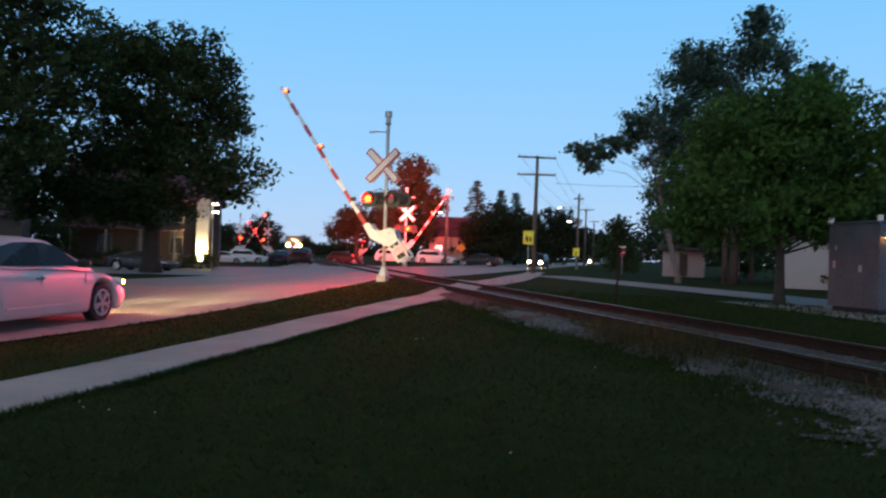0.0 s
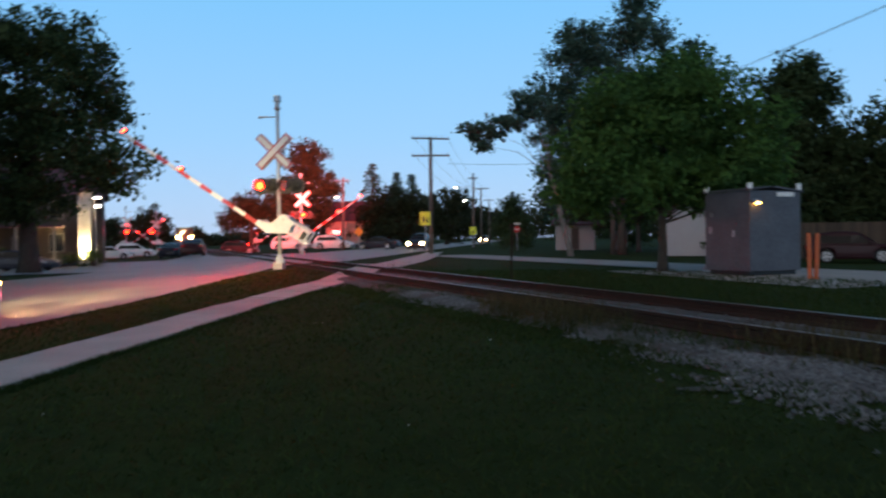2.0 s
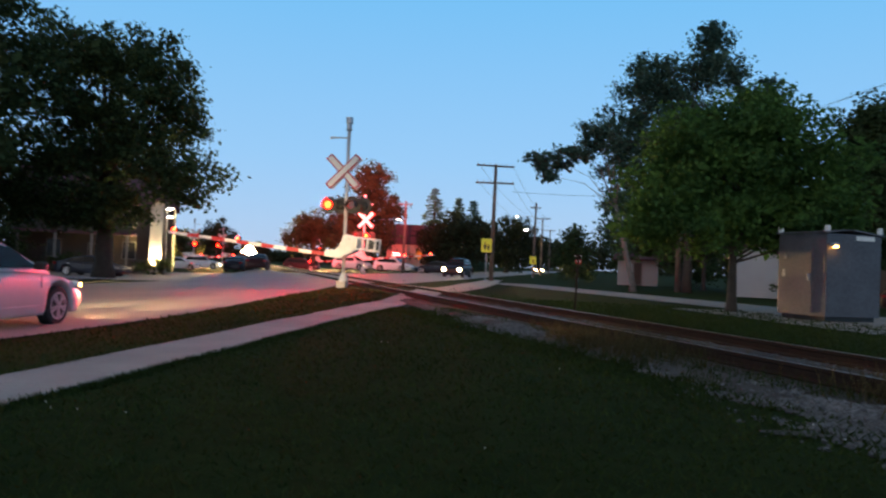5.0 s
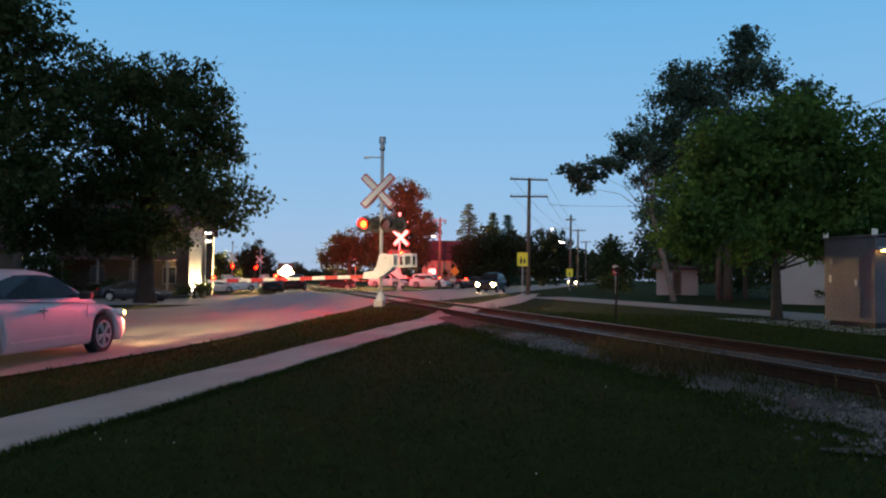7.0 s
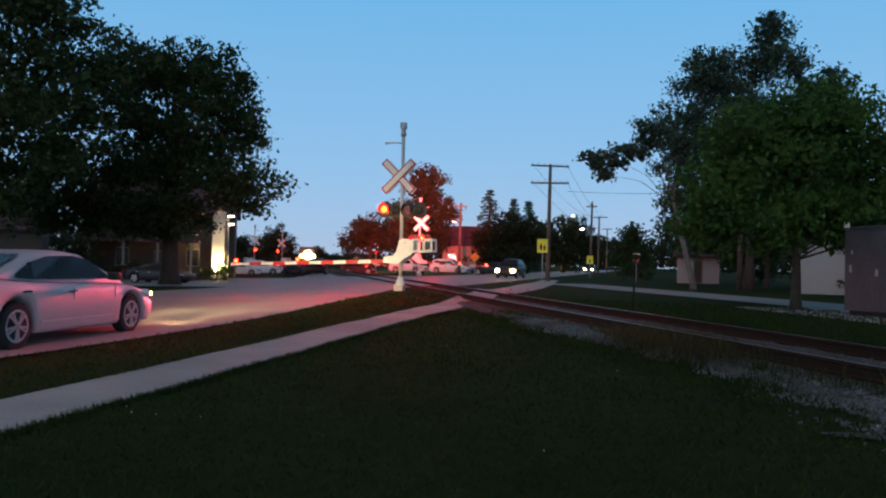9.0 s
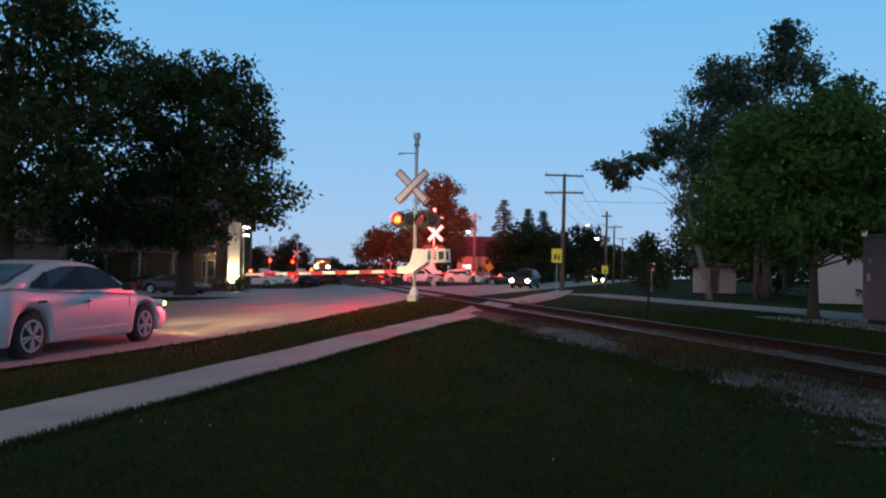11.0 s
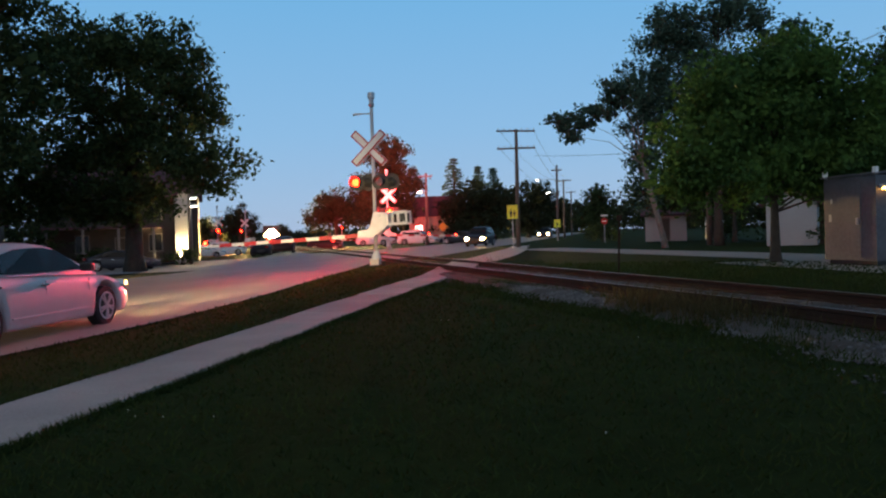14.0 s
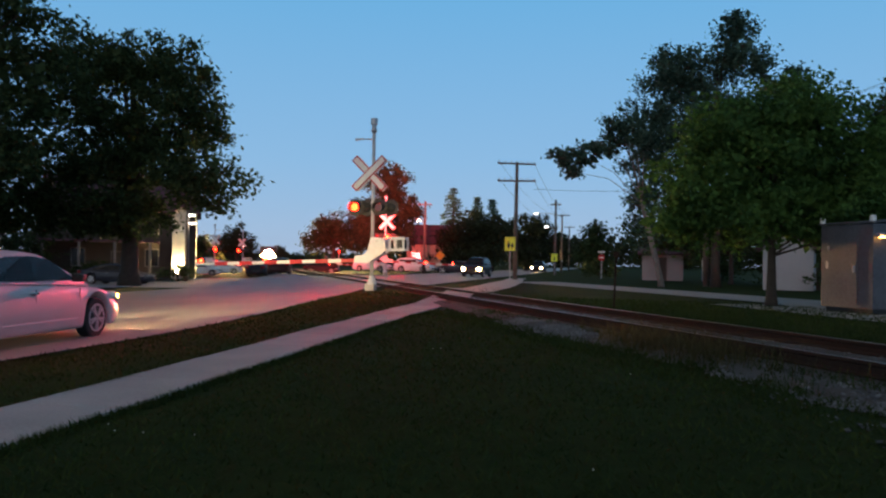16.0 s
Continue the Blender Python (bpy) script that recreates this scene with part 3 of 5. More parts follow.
v, f = leaves_mesh(np.array(pts), 1.1, 7, 0.9, rng)
tagged(raw("far_woods", v, f, LEAF_FAR), "low distant line of dark trees", "trees", kind="stuff")

# lawn blades near the camera, thinning out with distance
rng = np.random.default_rng(31)
n = 150000
r = 0.3 + 26.9 * rng.uniform(0, 1, n) ** 1.4
a = np.where(np.arange(n) < 95000, rng.uniform(-1.0, 0.9, n), rng.uniform(0.9, 2 * math.pi - 1.0, n))
gx, gy = 1.6 + np.sin(a) * r, 0.9 + np.cos(a) * r
u = (gx * TN.x + gy * TN.y) - 8.4
px = -2.55 - 0.036 * gy
keep = ((np.abs(u) > 1.2) | (rng.uniform(0, 1, n) < 0.05)) & ~((gx < px + 0.02) & (gx > px - 1.06)) & (gx > np.array([edge(q) for q in gy])) & ~((u > 9.6) & (u < 14))
gx, gy, r = gx[keep], gy[keep], r[keep]
n = len(gx)
ang, h = rng.uniform(0, 6.28, n), rng.uniform(0.02, 0.055, n) * (1 + 0.02 * r)
w = 0.004 + 0.0011 * r
bend = rng.normal(0, 0.035, (n, 2))
z0 = np.array([gz(p, q) for p, q in zip(gx, gy)]) - 0.014
h = h + z0
v = np.stack([np.stack([gx - np.cos(ang) * w, gy - np.sin(ang) * w, z0], 1), np.stack([gx + np.cos(ang) * w, gy + np.sin(ang) * w, z0], 1), np.stack([gx + bend[:, 0], gy + bend[:, 1], h], 1)], 1).reshape(-1, 3)
tagged(raw("lawn_grass", v.tolist(), (np.arange(n)[:, None] * 3 + np.array((0, 1, 2))).tolist(), BLADE), "short dark green mown lawn grass", "grass", kind="stuff")


# pale stone patches on the near shoulder: along the track, across it, and their half sizes
PATCHES = ((13.2, -1.36, 1.9, 0.32), (7.7, -1.45, 0.3, 0.22), (4.6, -1.5, 1.7, 0.5), (2.2, -1.7, 2.4, 0.62), (-1.5, -1.7, 2.2, 0.5))


def shoulder(u):
    """The ballast's height at u metres from the track's middle."""
    return float(np.interp(abs(u), (0.7, 1.3, 1.65), (0.095, 0.055, -0.06)))


def in_patch(s, u, grow=1.0):
    return any(((s - a) / (p * grow)) ** 2 + ((u - b) / (q * grow)) ** 2 < 1 for a, b, p, q in PATCHES)


def weeds(label, count, s_range, u_range, height, material, seed, even=False, wide=0.0045):
    """Upright weed stems along the track."""
    rng = np.random.default_rng(seed)
    verts, faces = [], []
    for k in range(count):
        s = rng.uniform(*s_range) if even else rng.normal(sum(s_range) / 2, (s_range[1] - s_range[0]) / 4)
        u = rng.uniform(*u_range)
        if in_patch(s, u + 0.12, 1.15) and rng.uniform() < 0.93:
            continue
        p = on_track(s, u)
        z = max(gz(p.x, p.y) - 0.03, shoulder(u) - 0.02)
        hh = height * rng.uniform(0.4, 1.1)
        a, w = rng.uniform(0, 6.28), wide
        b = Vector((rng.normal(0, 0.32), rng.normal(0, 0.32), 1)) * hh
        i = len(verts)
        dx, dy = math.cos(a) * w, math.sin(a) * w
        verts += [(p.x - dx, p.y - dy, z), (p.x + dx, p.y + dy, z), (p.x + b.x * 0.4 + dx, p.y + b.y * 0.4 + dy, z + b.z * 0.55), (p.x + b.x * 0.4 - dx, p.y + b.y * 0.4 - dy, z + b.z * 0.55), (p.x + b.x, p.y + b.y, z + b.z)]
        faces += [(i, i + 1, i + 2, i + 3), (i + 3, i + 2, i + 4)]
    return tagged(raw("weed_patch", verts, faces, material), label, "weeds", kind="stuff")


weeds("dry brown weeds beside the near rail", 1500, (7.4, 12.0), (-1.5, -0.6), 0.3, DRY, 41)
weeds("green weeds growing in the ballast", 700, (1, 9), (-1.7, -0.8), 0.18, BLADE, 42)
weeds("tall green weeds on the far side of the track", 5000, (-4, 26), (1.5, 5.0), 0.26, BLADE, 43)
weeds("green tuft by the rails", 520, (4.3, 5.9), (-1.4, -0.5), 0.36, DRY, 44)
weeds("ragged grass growing up to the near rail", 12000, (-8, 17.5), (-2.3, -0.92), 0.075, BLADE, 45, True, 0.007)
weeds("ragged grass growing up to the far rail", 7000, (-8, 20), (0.95, 1.9), 0.13, BLADE, 46, True, 0.007)

# loose ballast stones
rng = np.random.default_rng(32)
verts, faces = [], []
for k in range(22000):
    if k % 9 == 0:
        s, u = rng.uniform(-6, 22), rng.uniform(-0.68, 0.68)
    else:
        a, b, p, q = PATCHES[rng.choice(5, p=(0.2, 0.03, 0.35, 0.3, 0.12))]
        s, u = a + p * rng.normal(0, 0.46), b + q * rng.normal(0, 0.5)
        if u > -0.86 or math.sin(s * 3.1) + math.sin(u * 7 + s) < -1.1:
            continue
    p = on_track(s, u)
    z = max(gz(p.x, p.y) - 0.02, shoulder(u) + 0.008)
    q = rng.uniform(0.008, 0.032)
    i = len(verts)
    for d in ((1, 0, 0), (-1, 0, 0), (0, 1, 0), (0, -1, 0), (0, 0, 1), (0, 0, -1)):
        e = Vector(d) + Vector(rng.normal(0, 0.3, 3))
        verts.append((p.x + e.x * q, p.y + e.y * q, z + e.z * q * 0.7))
    faces += [(i, i + 2, i + 4), (i + 2, i + 1, i + 4), (i + 1, i + 3, i + 4), (i + 3, i, i + 4), (i + 2, i, i + 5), (i + 1, i + 2, i + 5), (i + 3, i + 1, i + 5), (i, i + 3, i + 5)]
tagged(raw("loose_stones", verts, faces, STONE), "pale loose ballast stones beside the rails", "stones", kind="stuff")

# grass that leans over the edges of the footpath
rng = np.random.default_rng(34)
verts, faces = [], []
for k in range(16000):
    y = rng.uniform(1, 19)
    near = rng.uniform() < 0.55
    x = PX(y) + (0.02 + abs(rng.normal(0, 0.05)) - 0.03 * math.sin(y * 2.3) if near else -0.98 - abs(rng.normal(0, 0.05)) + 0.03 * math.sin(y * 1.7))
    z, a, w, h = gz(x, y) - 0.03, rng.uniform(0, 6.28), 0.006, rng.uniform(0.03, 0.085)
    bx, by = rng.normal(-0.015 if near else 0.015, 0.03), rng.normal(0, 0.03)
    i = len(verts)
    verts += [(x - math.cos(a) * w, y - math.sin(a) * w, z), (x + math.cos(a) * w, y + math.sin(a) * w, z), (x + bx, y + by, z + h)]
    faces.append((i, i + 1, i + 2))
tagged(raw("path_edge_grass", verts, faces, BLADE), "uncut grass leaning over the footpath edges", "grass", kind="stuff")


# bare dirt on the lawn and pale clover heads
rng = np.random.default_rng(33)
for cx, cy, rx, ry in ((3.05, 7.05, 0.32, 0.08), (2.1, 12.9, 0.3, 0.15)):
    n = 22
    verts = [(cx, cy, gz(cx, cy) + 0.012)]
    for k in range(n):
        a, q = 2 * math.pi * k / n, rng.uniform(0.65, 1.15)
        x, y = cx + rx * q * math.cos(a) + 0.4 * ry * q * math.sin(a), cy + ry * q * math.sin(a)
        verts.append((x, y, gz(x, y) - 0.01))
    tagged(raw("bare_patch", verts, [(0, 1 + k, 1 + (k + 1) % n) for k in range(n)], GRAVEL), "bare pale dirt patch in the lawn", "ground", kind="structure")
verts, faces = [], []
for k in range(28):
    a, q = rng.uniform(-0.9, 0.7), rng.uniform(2.5, 12)
    x, y = 1.6 + math.sin(a) * q, 0.9 + math.cos(a) * q
    if x < PX(y) + 0.3 or abs(x * TN.x + y * TN.y - 8.4) < 2:
        continue
    z, w, i = gz(x, y) + 0.035, 0.006, len(verts)
    verts += [(x - w, y, z), (x + w, y, z), (x, y - w, z), (x, y + w, z), (x, y, z + w), (x, y, z - 0.009)]
    faces += [(i, i + 2, i + 4), (i + 2, i + 1, i + 4), (i + 1, i + 3, i + 4), (i + 3, i, i + 4), (i + 2, i, i + 5), (i + 1, i + 2, i + 5), (i + 3, i + 1, i + 5), (i, i + 3, i + 5)]
tagged(raw("clover_heads", verts, faces, WHITE), "scattered tiny white clover heads in the lawn", "flowers", kind="stuff")


# ---- crossing signals ----
FLIPS, ARMS = [], []


def flash_lamp(parent, at, r, first, back=False, lit=REDLIT, unlit=DARKRED):
    """A disc lit on one face that turns over in its housing; it shows its lit face to the front while on."""
    holder = part("lamp", tube([(0, -0.004, 0), (0, -0.006, 0)], r * 0.9, 24), lit, parent, "lit red lens", pose(*at, 0, 0, 180 if back else 0))
    part("lamp_back", tube([(0, 0.012, 0), (0, -0.003, 0)], r, 24), unlit, holder, "dark red lens")
    FLIPS.append((holder, at, first, 180 if back else 0))
    return holder


def signal(m, arm_len, name="crossing_signal", label="silver railway crossing signal with crossbuck, flashers and gate", near=True):
    ob = thing(name, label, "signal", m, "railway crossing signals")
    part("foundation", box((-0.04, 0, 0.13), (0.36, 0.36, 0.4), bevel=0.03), CONCRETE, ob, "pale concrete block")
    part("base_casting", tube([(0, 0, 0.3), (0, 0, 0.42), (0, 0, 0.62)], [0.2, 0.17, 0.085], 16), SILVER, ob, smooth=False)
    part("mast", tube([(0, 0, 0.5), (0, 0, 5.95)], 0.065, 16), SILVER, ob, smooth=True)
    bell = part("bell", tube([(0, 0, 5.92), (0, 0, 6.0), (0, 0, 6.08), (0, 0, 6.22), (0, 0, 6.24), (0, 0, 6.46)], [0.07, 0.12, 0.085, 0.09, 0.13, 0.13], 16), GALV, ob, "grey bell on the mast top")
    part("bracket", tube([(0, 0, 5.68), (-0.35, 0, 5.7), (-0.72, 0, 5.66)], [0.025, 0.022, 0.018], 8), GALV, ob)
    part("bracket_plate", box((-0.55, 0, 5.7), (0.34, 0.05, 0.06), bevel=0.01), GALV, ob)
    buck = part("crossbuck", box((0, -0.1, 4.41), (0.05, 0.05, 0.3)), GALV, ob, "white crossbuck with red border")
    for a, y in ((45, -0.125), (-45, -0.14)):
        r = pose(0, 0, 0, 0, a, 0)
        part("red_border", box((-0.13, y, 4.41), (1.62, 0.012, 0.285), r, 0.0), RED, buck)
        part("blade", box((-0.13, y - 0.009, 4.41), (1.52, 0.008, 0.195), r, 0.0), WHITE, buck)
        part("rear_blade", box((-0.13, 0.095 - y * 0.12, 4.41), (1.6, 0.012, 0.27), r, 0.0), WHITE, buck)
    part("crossarm", tube([(-0.7, 0, 3.15), (0.7, 0, 3.15)], 0.035, 10), BLACK, ob)
    for x, first in ((-0.45, True), (0.45, False)):
        for y, back in ((-0.13, False), (0.13, True)):
            xx = x + (0.2 if back else -0.17)
            s = 1 if back else -1
            fl = part("flasher", tube([(xx, s * 0.1, 3.15), (xx, s * 0.115, 3.15)], 0.31, 28), BLACK, ob, "round black flasher background")
            part("housing", tube([(xx, s * 0.02, 3.15), (xx, s * 0.06, 3.15), (xx, s * 0.099, 3.15)], [0.1, 0.17, 0.18], 20), BLACK, fl)
            bm = bmesh.new()
            n = 16
            for k in range(n):
                a0, a1 = (radians(-20 + 220 * q / n) for q in (k, k + 1))
                bm.faces.new([bm.verts.new((xx + 0.175 * math.cos(b), s * d, 3.15 + 0.175 * math.sin(b))) for b, d in ((a0, 0.115), (a1, 0.115), (a1, 0.46), (a0, 0.46))])
            part("hood", bm, BLACK, fl)
            cup = bmesh.new()
            for k in range(24):
                a0, a1 = 2 * math.pi * k / 24, 2 * math.pi * (k + 1) / 24
                cup.faces.new([cup.verts.new((xx + 0.154 * math.cos(b), s * d, 3.15 + 0.154 * math.sin(b))) for b, d in ((a0, 0.1), (a1, 0.1), (a1, 0.292), (a0, 0.292))])
            part("lamp_cup", cup, BLACK, fl)
            flash_lamp(fl, (xx, s * 0.27, 3.15), 0.15, first, back)
    part("mechanism_box", box((0.22, 0.18, 1.72), (0.42, 0.3, 0.6), bevel=0.03), SILVER, ob, "silver gate mechanism case")
    part("mechanism_shaft", tube([(0.26, -0.34, 1.9), (0.26, 0.42, 1.9)], 0.05, 12), GALV, ob)
    arm = part("gate_arm", prism([(-0.5, -0.63), (-arm_len, -0.61), (-arm_len, -0.51), (-0.5, -0.49)], 0.03, pose(0, -0.22, 0)), WHITE, ob, "red and white striped gate arm", pose(0.26, 0, 1.78))
    for k in range(int(arm_len)):
        x0 = -0.9 - k * 1.0
        if x0 - 0.5 > -arm_len:
            part("stripe", prism([(x0, -0.631), (x0 - 0.5, -0.631), (x0 - 0.5, -0.489), (x0, -0.489)], 0.038, pose(0, -0.22, 0)), RED, arm, "red stripe")
    plate = [(-0.86, -0.39), (-0.84, -0.64), (-0.33, -0.66), (0.09, -0.4), (0.3, -0.25), (0.3, 0.21), (-0.1, 0.28), (-0.24, 0.22), (-0.36, -0.2), (-0.5, -0.36)]
    for y in (-0.3, 0.36):
        part("arm_support", prism(plate, 0.03, pose(0, y, 0)), SILVER, arm, "silver goose-neck gate support plate")
    for y in (-0.33, 0.4):
        for z0, z1 in ((-0.25, -0.17), (0.17, 0.25)):
            part("counterweight_bar", prism([(0.27, z0), (1.03, z0), (1.03, z1), (0.27, z1)], 0.05, pose(0, y, 0)), WHITE, arm, "pale steel counterweight frame")
        for x in (0.3, 0.5, 0.72, 1.0):
            part("weight_block", box((x, y, 0.0), (0.075, 0.045, 0.34), bevel=0.01), WHITE, arm)
        part("weight_plate", box((0.86, y, 0.0), (0.16, 0.06, 0.28), bevel=0.01), BLACK, arm, "dark weight plates")
    for q, first in ((0.27, False), (0.6, True), (0.96, None)):
        x = -arm_len * q
        hs = part("arm_lamp", box((x, -0.22, -0.43), (0.14, 0.09, 0.14), bevel=0.015), BLACK, arm, "small gate lamp")
        for s, back in ((-1, False), (1, True)):
            at = (x, -0.22 + s * 0.118, -0.43)
            cup = bmesh.new()
            for k in range(14):
                a0, a1 = 2 * math.pi * k / 14, 2 * math.pi * (k + 1) / 14
                cup.faces.new([cup.verts.new((x + 0.063 * math.cos(b), -0.22 + s * d, -0.43 + 0.063 * math.sin(b))) for b, d in ((a0, 0.03), (a1, 0.03), (a1, 0.135), (a0, 0.135))])
            part("lamp_cup", cup, BLACK, hs)
            if first is None:
                part("lit_lens", tube([(x, at[1], -0.43), (x, at[1] + s * 0.02, -0.43)], 0.06, 12), REDSMALL, hs, "lit red lens")
            else:
                flash_lamp(hs, at, 0.06, first, back, REDSMALL)
    ARMS.append(arm)
    return ob


MAST = (-7.81, 28.42, 0)
signal(pose(*MAST, 0, 0, 3), 7.2)
signal(pose(-17.3, 60.3, 0, 0, 0, 183), 6.0)
signal(pose(-50.5, 92, gz(-50.5, 92), 0, 0, 183), 6.0)
signal(pose(-57, 112, gz(-57, 112), 0, 0, 10), 5.5)
signal(pose(-41.3, 113, gz(-41.3, 113), 0, 0, 183), 5.0)


# ---- vehicles ----
def interp(table, x):
    xs = [p[0] for p in table]
    return float(np.interp(x, xs, [p[1] for p in table]))


def car(name, label, m, paint, kind="sedan", lights=None, tail=TAIL, group="", seg=0.05):
    """A car that faces +x, on its wheels at z = 0."""
    if kind == "sedan":
        L, W, wb, rw = 5.0, 1.84, 2.93, 0.335
        deck = [(-2.43, 0.78), (-2.3, 0.98), (-1.75, 1.03), (-1.0, 0.98), (0.6, 0.93), (1.1, 0.9), (1.7, 0.84), (2.15, 0.73), (2.36, 0.6), (2.43, 0.48)]
        roof = [(-1.95, 1.02), (-1.5, 1.2), (-0.95, 1.38), (-0.45, 1.455), (0.0, 1.465), (0.35, 1.42), (0.8, 1.2), (1.3, 0.9)]
        panes = [[(0.98, 0.99), (0.42, 1.33), (0.1, 1.385), (-0.12, 1.39), (-0.12, 0.985)], [(-0.2, 0.985), (-0.2, 1.39), (-0.6, 1.375), (-1.0, 1.28), (-1.05, 1.0)], [(-1.1, 1.0), (-1.06, 1.26), (-1.4, 1.1), (-1.45, 1.03)]]
    else:
        L, W, wb, rw = 4.65, 1.85, 2.68, 0.36
        deck = [(-2.32, 0.9), (-2.25, 1.02), (-1.6, 1.05), (0.6, 1.02), (1.0, 1.0), (1.7, 0.95), (2.1, 0.84), (2.27, 0.66), (2.32, 0.5)]
        roof = [(-2.2, 1.04), (-2.0, 1.4), (-1.75, 1.6), (-1.0, 1.68), (-0.2, 1.7), (0.25, 1.64), (0.7, 1.36), (1.15, 1.01)]
        panes = [[(0.85, 1.08), (0.35, 1.5), (0.1, 1.56), (-0.1, 1.57), (-0.1, 1.07)], [(-0.18, 1.07), (-0.18, 1.57), (-1.0, 1.55), (-1.0, 1.08)], [(-1.08, 1.08), (-1.08, 1.54), (-1.6, 1.48), (-1.8, 1.1)]]
    if kind == "sedan":
        roof = [(x, 0.95 + (z - 0.95) * 0.91) for x, z in roof]
        panes = [[(x, 0.95 + (z - 0.95) * 0.91) for x, z in q] for q in panes]
    ob = thing(name, label, "car", m, group)
    hl = L / 2
    ax = (wb / 2 + 0.02, -wb / 2 + 0.02)

    def width(x):
        t = abs(x) / hl
        return W / 2 * (1 - 0.2 * max(0, (t - 0.72) / 0.28) ** 2.2)

    def floor_z(x):
        z = 0.2 + 0.1 * max(0, (abs(x) / hl - 0.85) / 0.15)
        for a in ax:
            d = (rw + 0.055) ** 2 - (x - a) ** 2
            if d > 0:
                z = max(z, rw + math.sqrt(d))
        return z

    xs = sorted({round(-hl + L * k / 96, 4) for k in range(97)})
    bm = bmesh.new()
    rows = []
    for x in xs:
        w, zt, zb = width(x), interp(deck, x), floor_z(x)
        zb = min(zb, zt - 0.08)
        half = [(w - 0.03, zb), (w, min(zb + 0.05, zt - 0.06)), (w + 0.012, max(zb + 0.06, min(0.55, zt - 0.1))), (w - 0.01, max(zb + 0.065, zt - 0.16)), (w - 0.04, zt - 0.055), (w - 0.13, zt - 0.008), (w * 0.45, zt + 0.022), (0, zt + 0.03)]
        ring = [bm.verts.new((x, -yy, z)) for yy, z in half] + [bm.verts.new((x, yy, z)) for yy, z in half[-2::-1]]
        rows.append(ring)
    for r0, r1 in zip(rows, rows[1:]):
        for k in range(len(r0) - 1):
            bm.faces.new((r0[k], r0[k + 1], r1[k + 1], r1[k]))
        bm.faces.new((r0[-1], r0[0], r1[0], r1[-1]))
    bm.faces.new(rows[0])
    bm.faces.new(rows[-1][::-1])
    bmesh.ops.recalc_face_normals(bm, faces=bm.faces)
    body = part("body", bm, paint, ob, smooth=True)

    def roof_half(x, z):
        b, t = interp(deck, x), interp(roof, x)
        wb_, wt = width(x) - 0.07, W / 2 - 0.28
        q = 0 if t - b < 0.02 else min(1, max(0, (z - b) / 0.52))
        return wb_ + (wt - wb_) * q

    bm = bmesh.new()
    rows = []
    x0, x1 = roof[0][0], roof[-1][0]
    for k in range(41):
        x = x0 + (x1 - x0) * k / 40
        b, t = interp(deck, x) - 0.02, interp(roof, x)
        wr = roof_half(x, t)
        half = [(roof_half(x, b), b), (roof_half(x, (b + t) / 2) + 0.012, (b + t) / 2), (wr + 0.012, t - 0.05 * min(1, (t - b) * 4)), (wr - 0.07, t - 0.008), (wr * 0.5, t + 0.015), (0, t + 0.02)]
        rows.append([bm.verts.new((x, -yy, z)) for yy, z in half] + [bm.verts.new((x, yy, z)) for yy, z in half[-2::-1]])
    for r0, r1 in zip(rows, rows[1:]):
        for k in range(len(r0) - 1):
            bm.faces.new((r0[k], r0[k + 1], r1[k + 1], r1[k]))
    bmesh.ops.recalc_face_normals(bm, faces=bm.faces)
    part("cabin", bm, paint, ob, smooth=True)
    for side in (-1, 1):
        for pane in panes:
            bm = bmesh.new()
            bm.faces.new([bm.verts.new((x, side * (roof_half(x, z) + 0.021), z)) for x, z in pane])
            bmesh.ops.solidify(bm, geom=bm.faces[:], thickness=0.006)
            part("window_pane", bm, GLASS, ob, "dark tinted glass")
        for (xa, za), (xb, zb) in ((panes[0][-2], panes[0][-1]), (panes[1][-2], panes[1][-1])):
            bm = bmesh.new()
            bm.faces.new([bm.verts.new((x, side * (roof_half(x, z) + 0.019), z)) for x, z in ((xa + 0.01, za), (xa - 0.09, za - 0.01), (xb - 0.09, zb), (xb + 0.01, zb))])
            bmesh.ops.solidify(bm, geom=bm.faces[:], thickness=0.006)
            part("door_pillar", bm, GLASS, ob, "black door pillar")
        for x, z in ((-0.1, 0.8 if kind == "sedan" else 0.9), (-1.15, 0.82 if kind == "sedan" else 0.92)):
            part("door_handle", box((x - 0.12, side * (width(x) + 0.012), z), (0.2, 0.03, 0.03), bevel=0.01), CHROME if kind == "sedan" else paint, ob)
        for x in (0.98, -0.16):
            part("door_seam", box((x, side * (width(x) - 0.004), 0.6), (0.006, 0.012, 0.5)), BLACK, ob)
        part("sill_trim", box((0, side * (width(0) + 0.008), 0.36), (1.9, 0.02, 0.035), bevel=0.006), paint, ob)
        part("mirror", box((0.82, side * (width(0.8) + 0.07), interp(deck, 0.8) + 0.1), (0.12, 0.2, 0.13), bevel=0.035), BLACK if kind == "sedan" else paint, ob)
        hx = hl - 0.32
        part("headlight", box((hx, side * (width(hx) - 0.1), 0.66), (0.42, 0.22, 0.13), pose(0, 0, 0, 0, 12, -side * 24), 0.04), LAMPGLASS, ob)
        if lights:
            part("lit_lamp", tube([(hl - 0.3, side * 0.68, 0.66), (hl - (0.12 if kind == "sedan" else 0.02), side * 0.68, 0.65)], lights[1], 16), lights[0], ob, "lit headlight")
            part("side_lamp", box((hl - 0.34, side * (width(hl - 0.34) + 0.008), 0.68), (0.2, 0.03, 0.07), pose(0, 0, 0, 0, 6, -side * 10), 0.012), AMBER, ob, "lit amber side lamp")
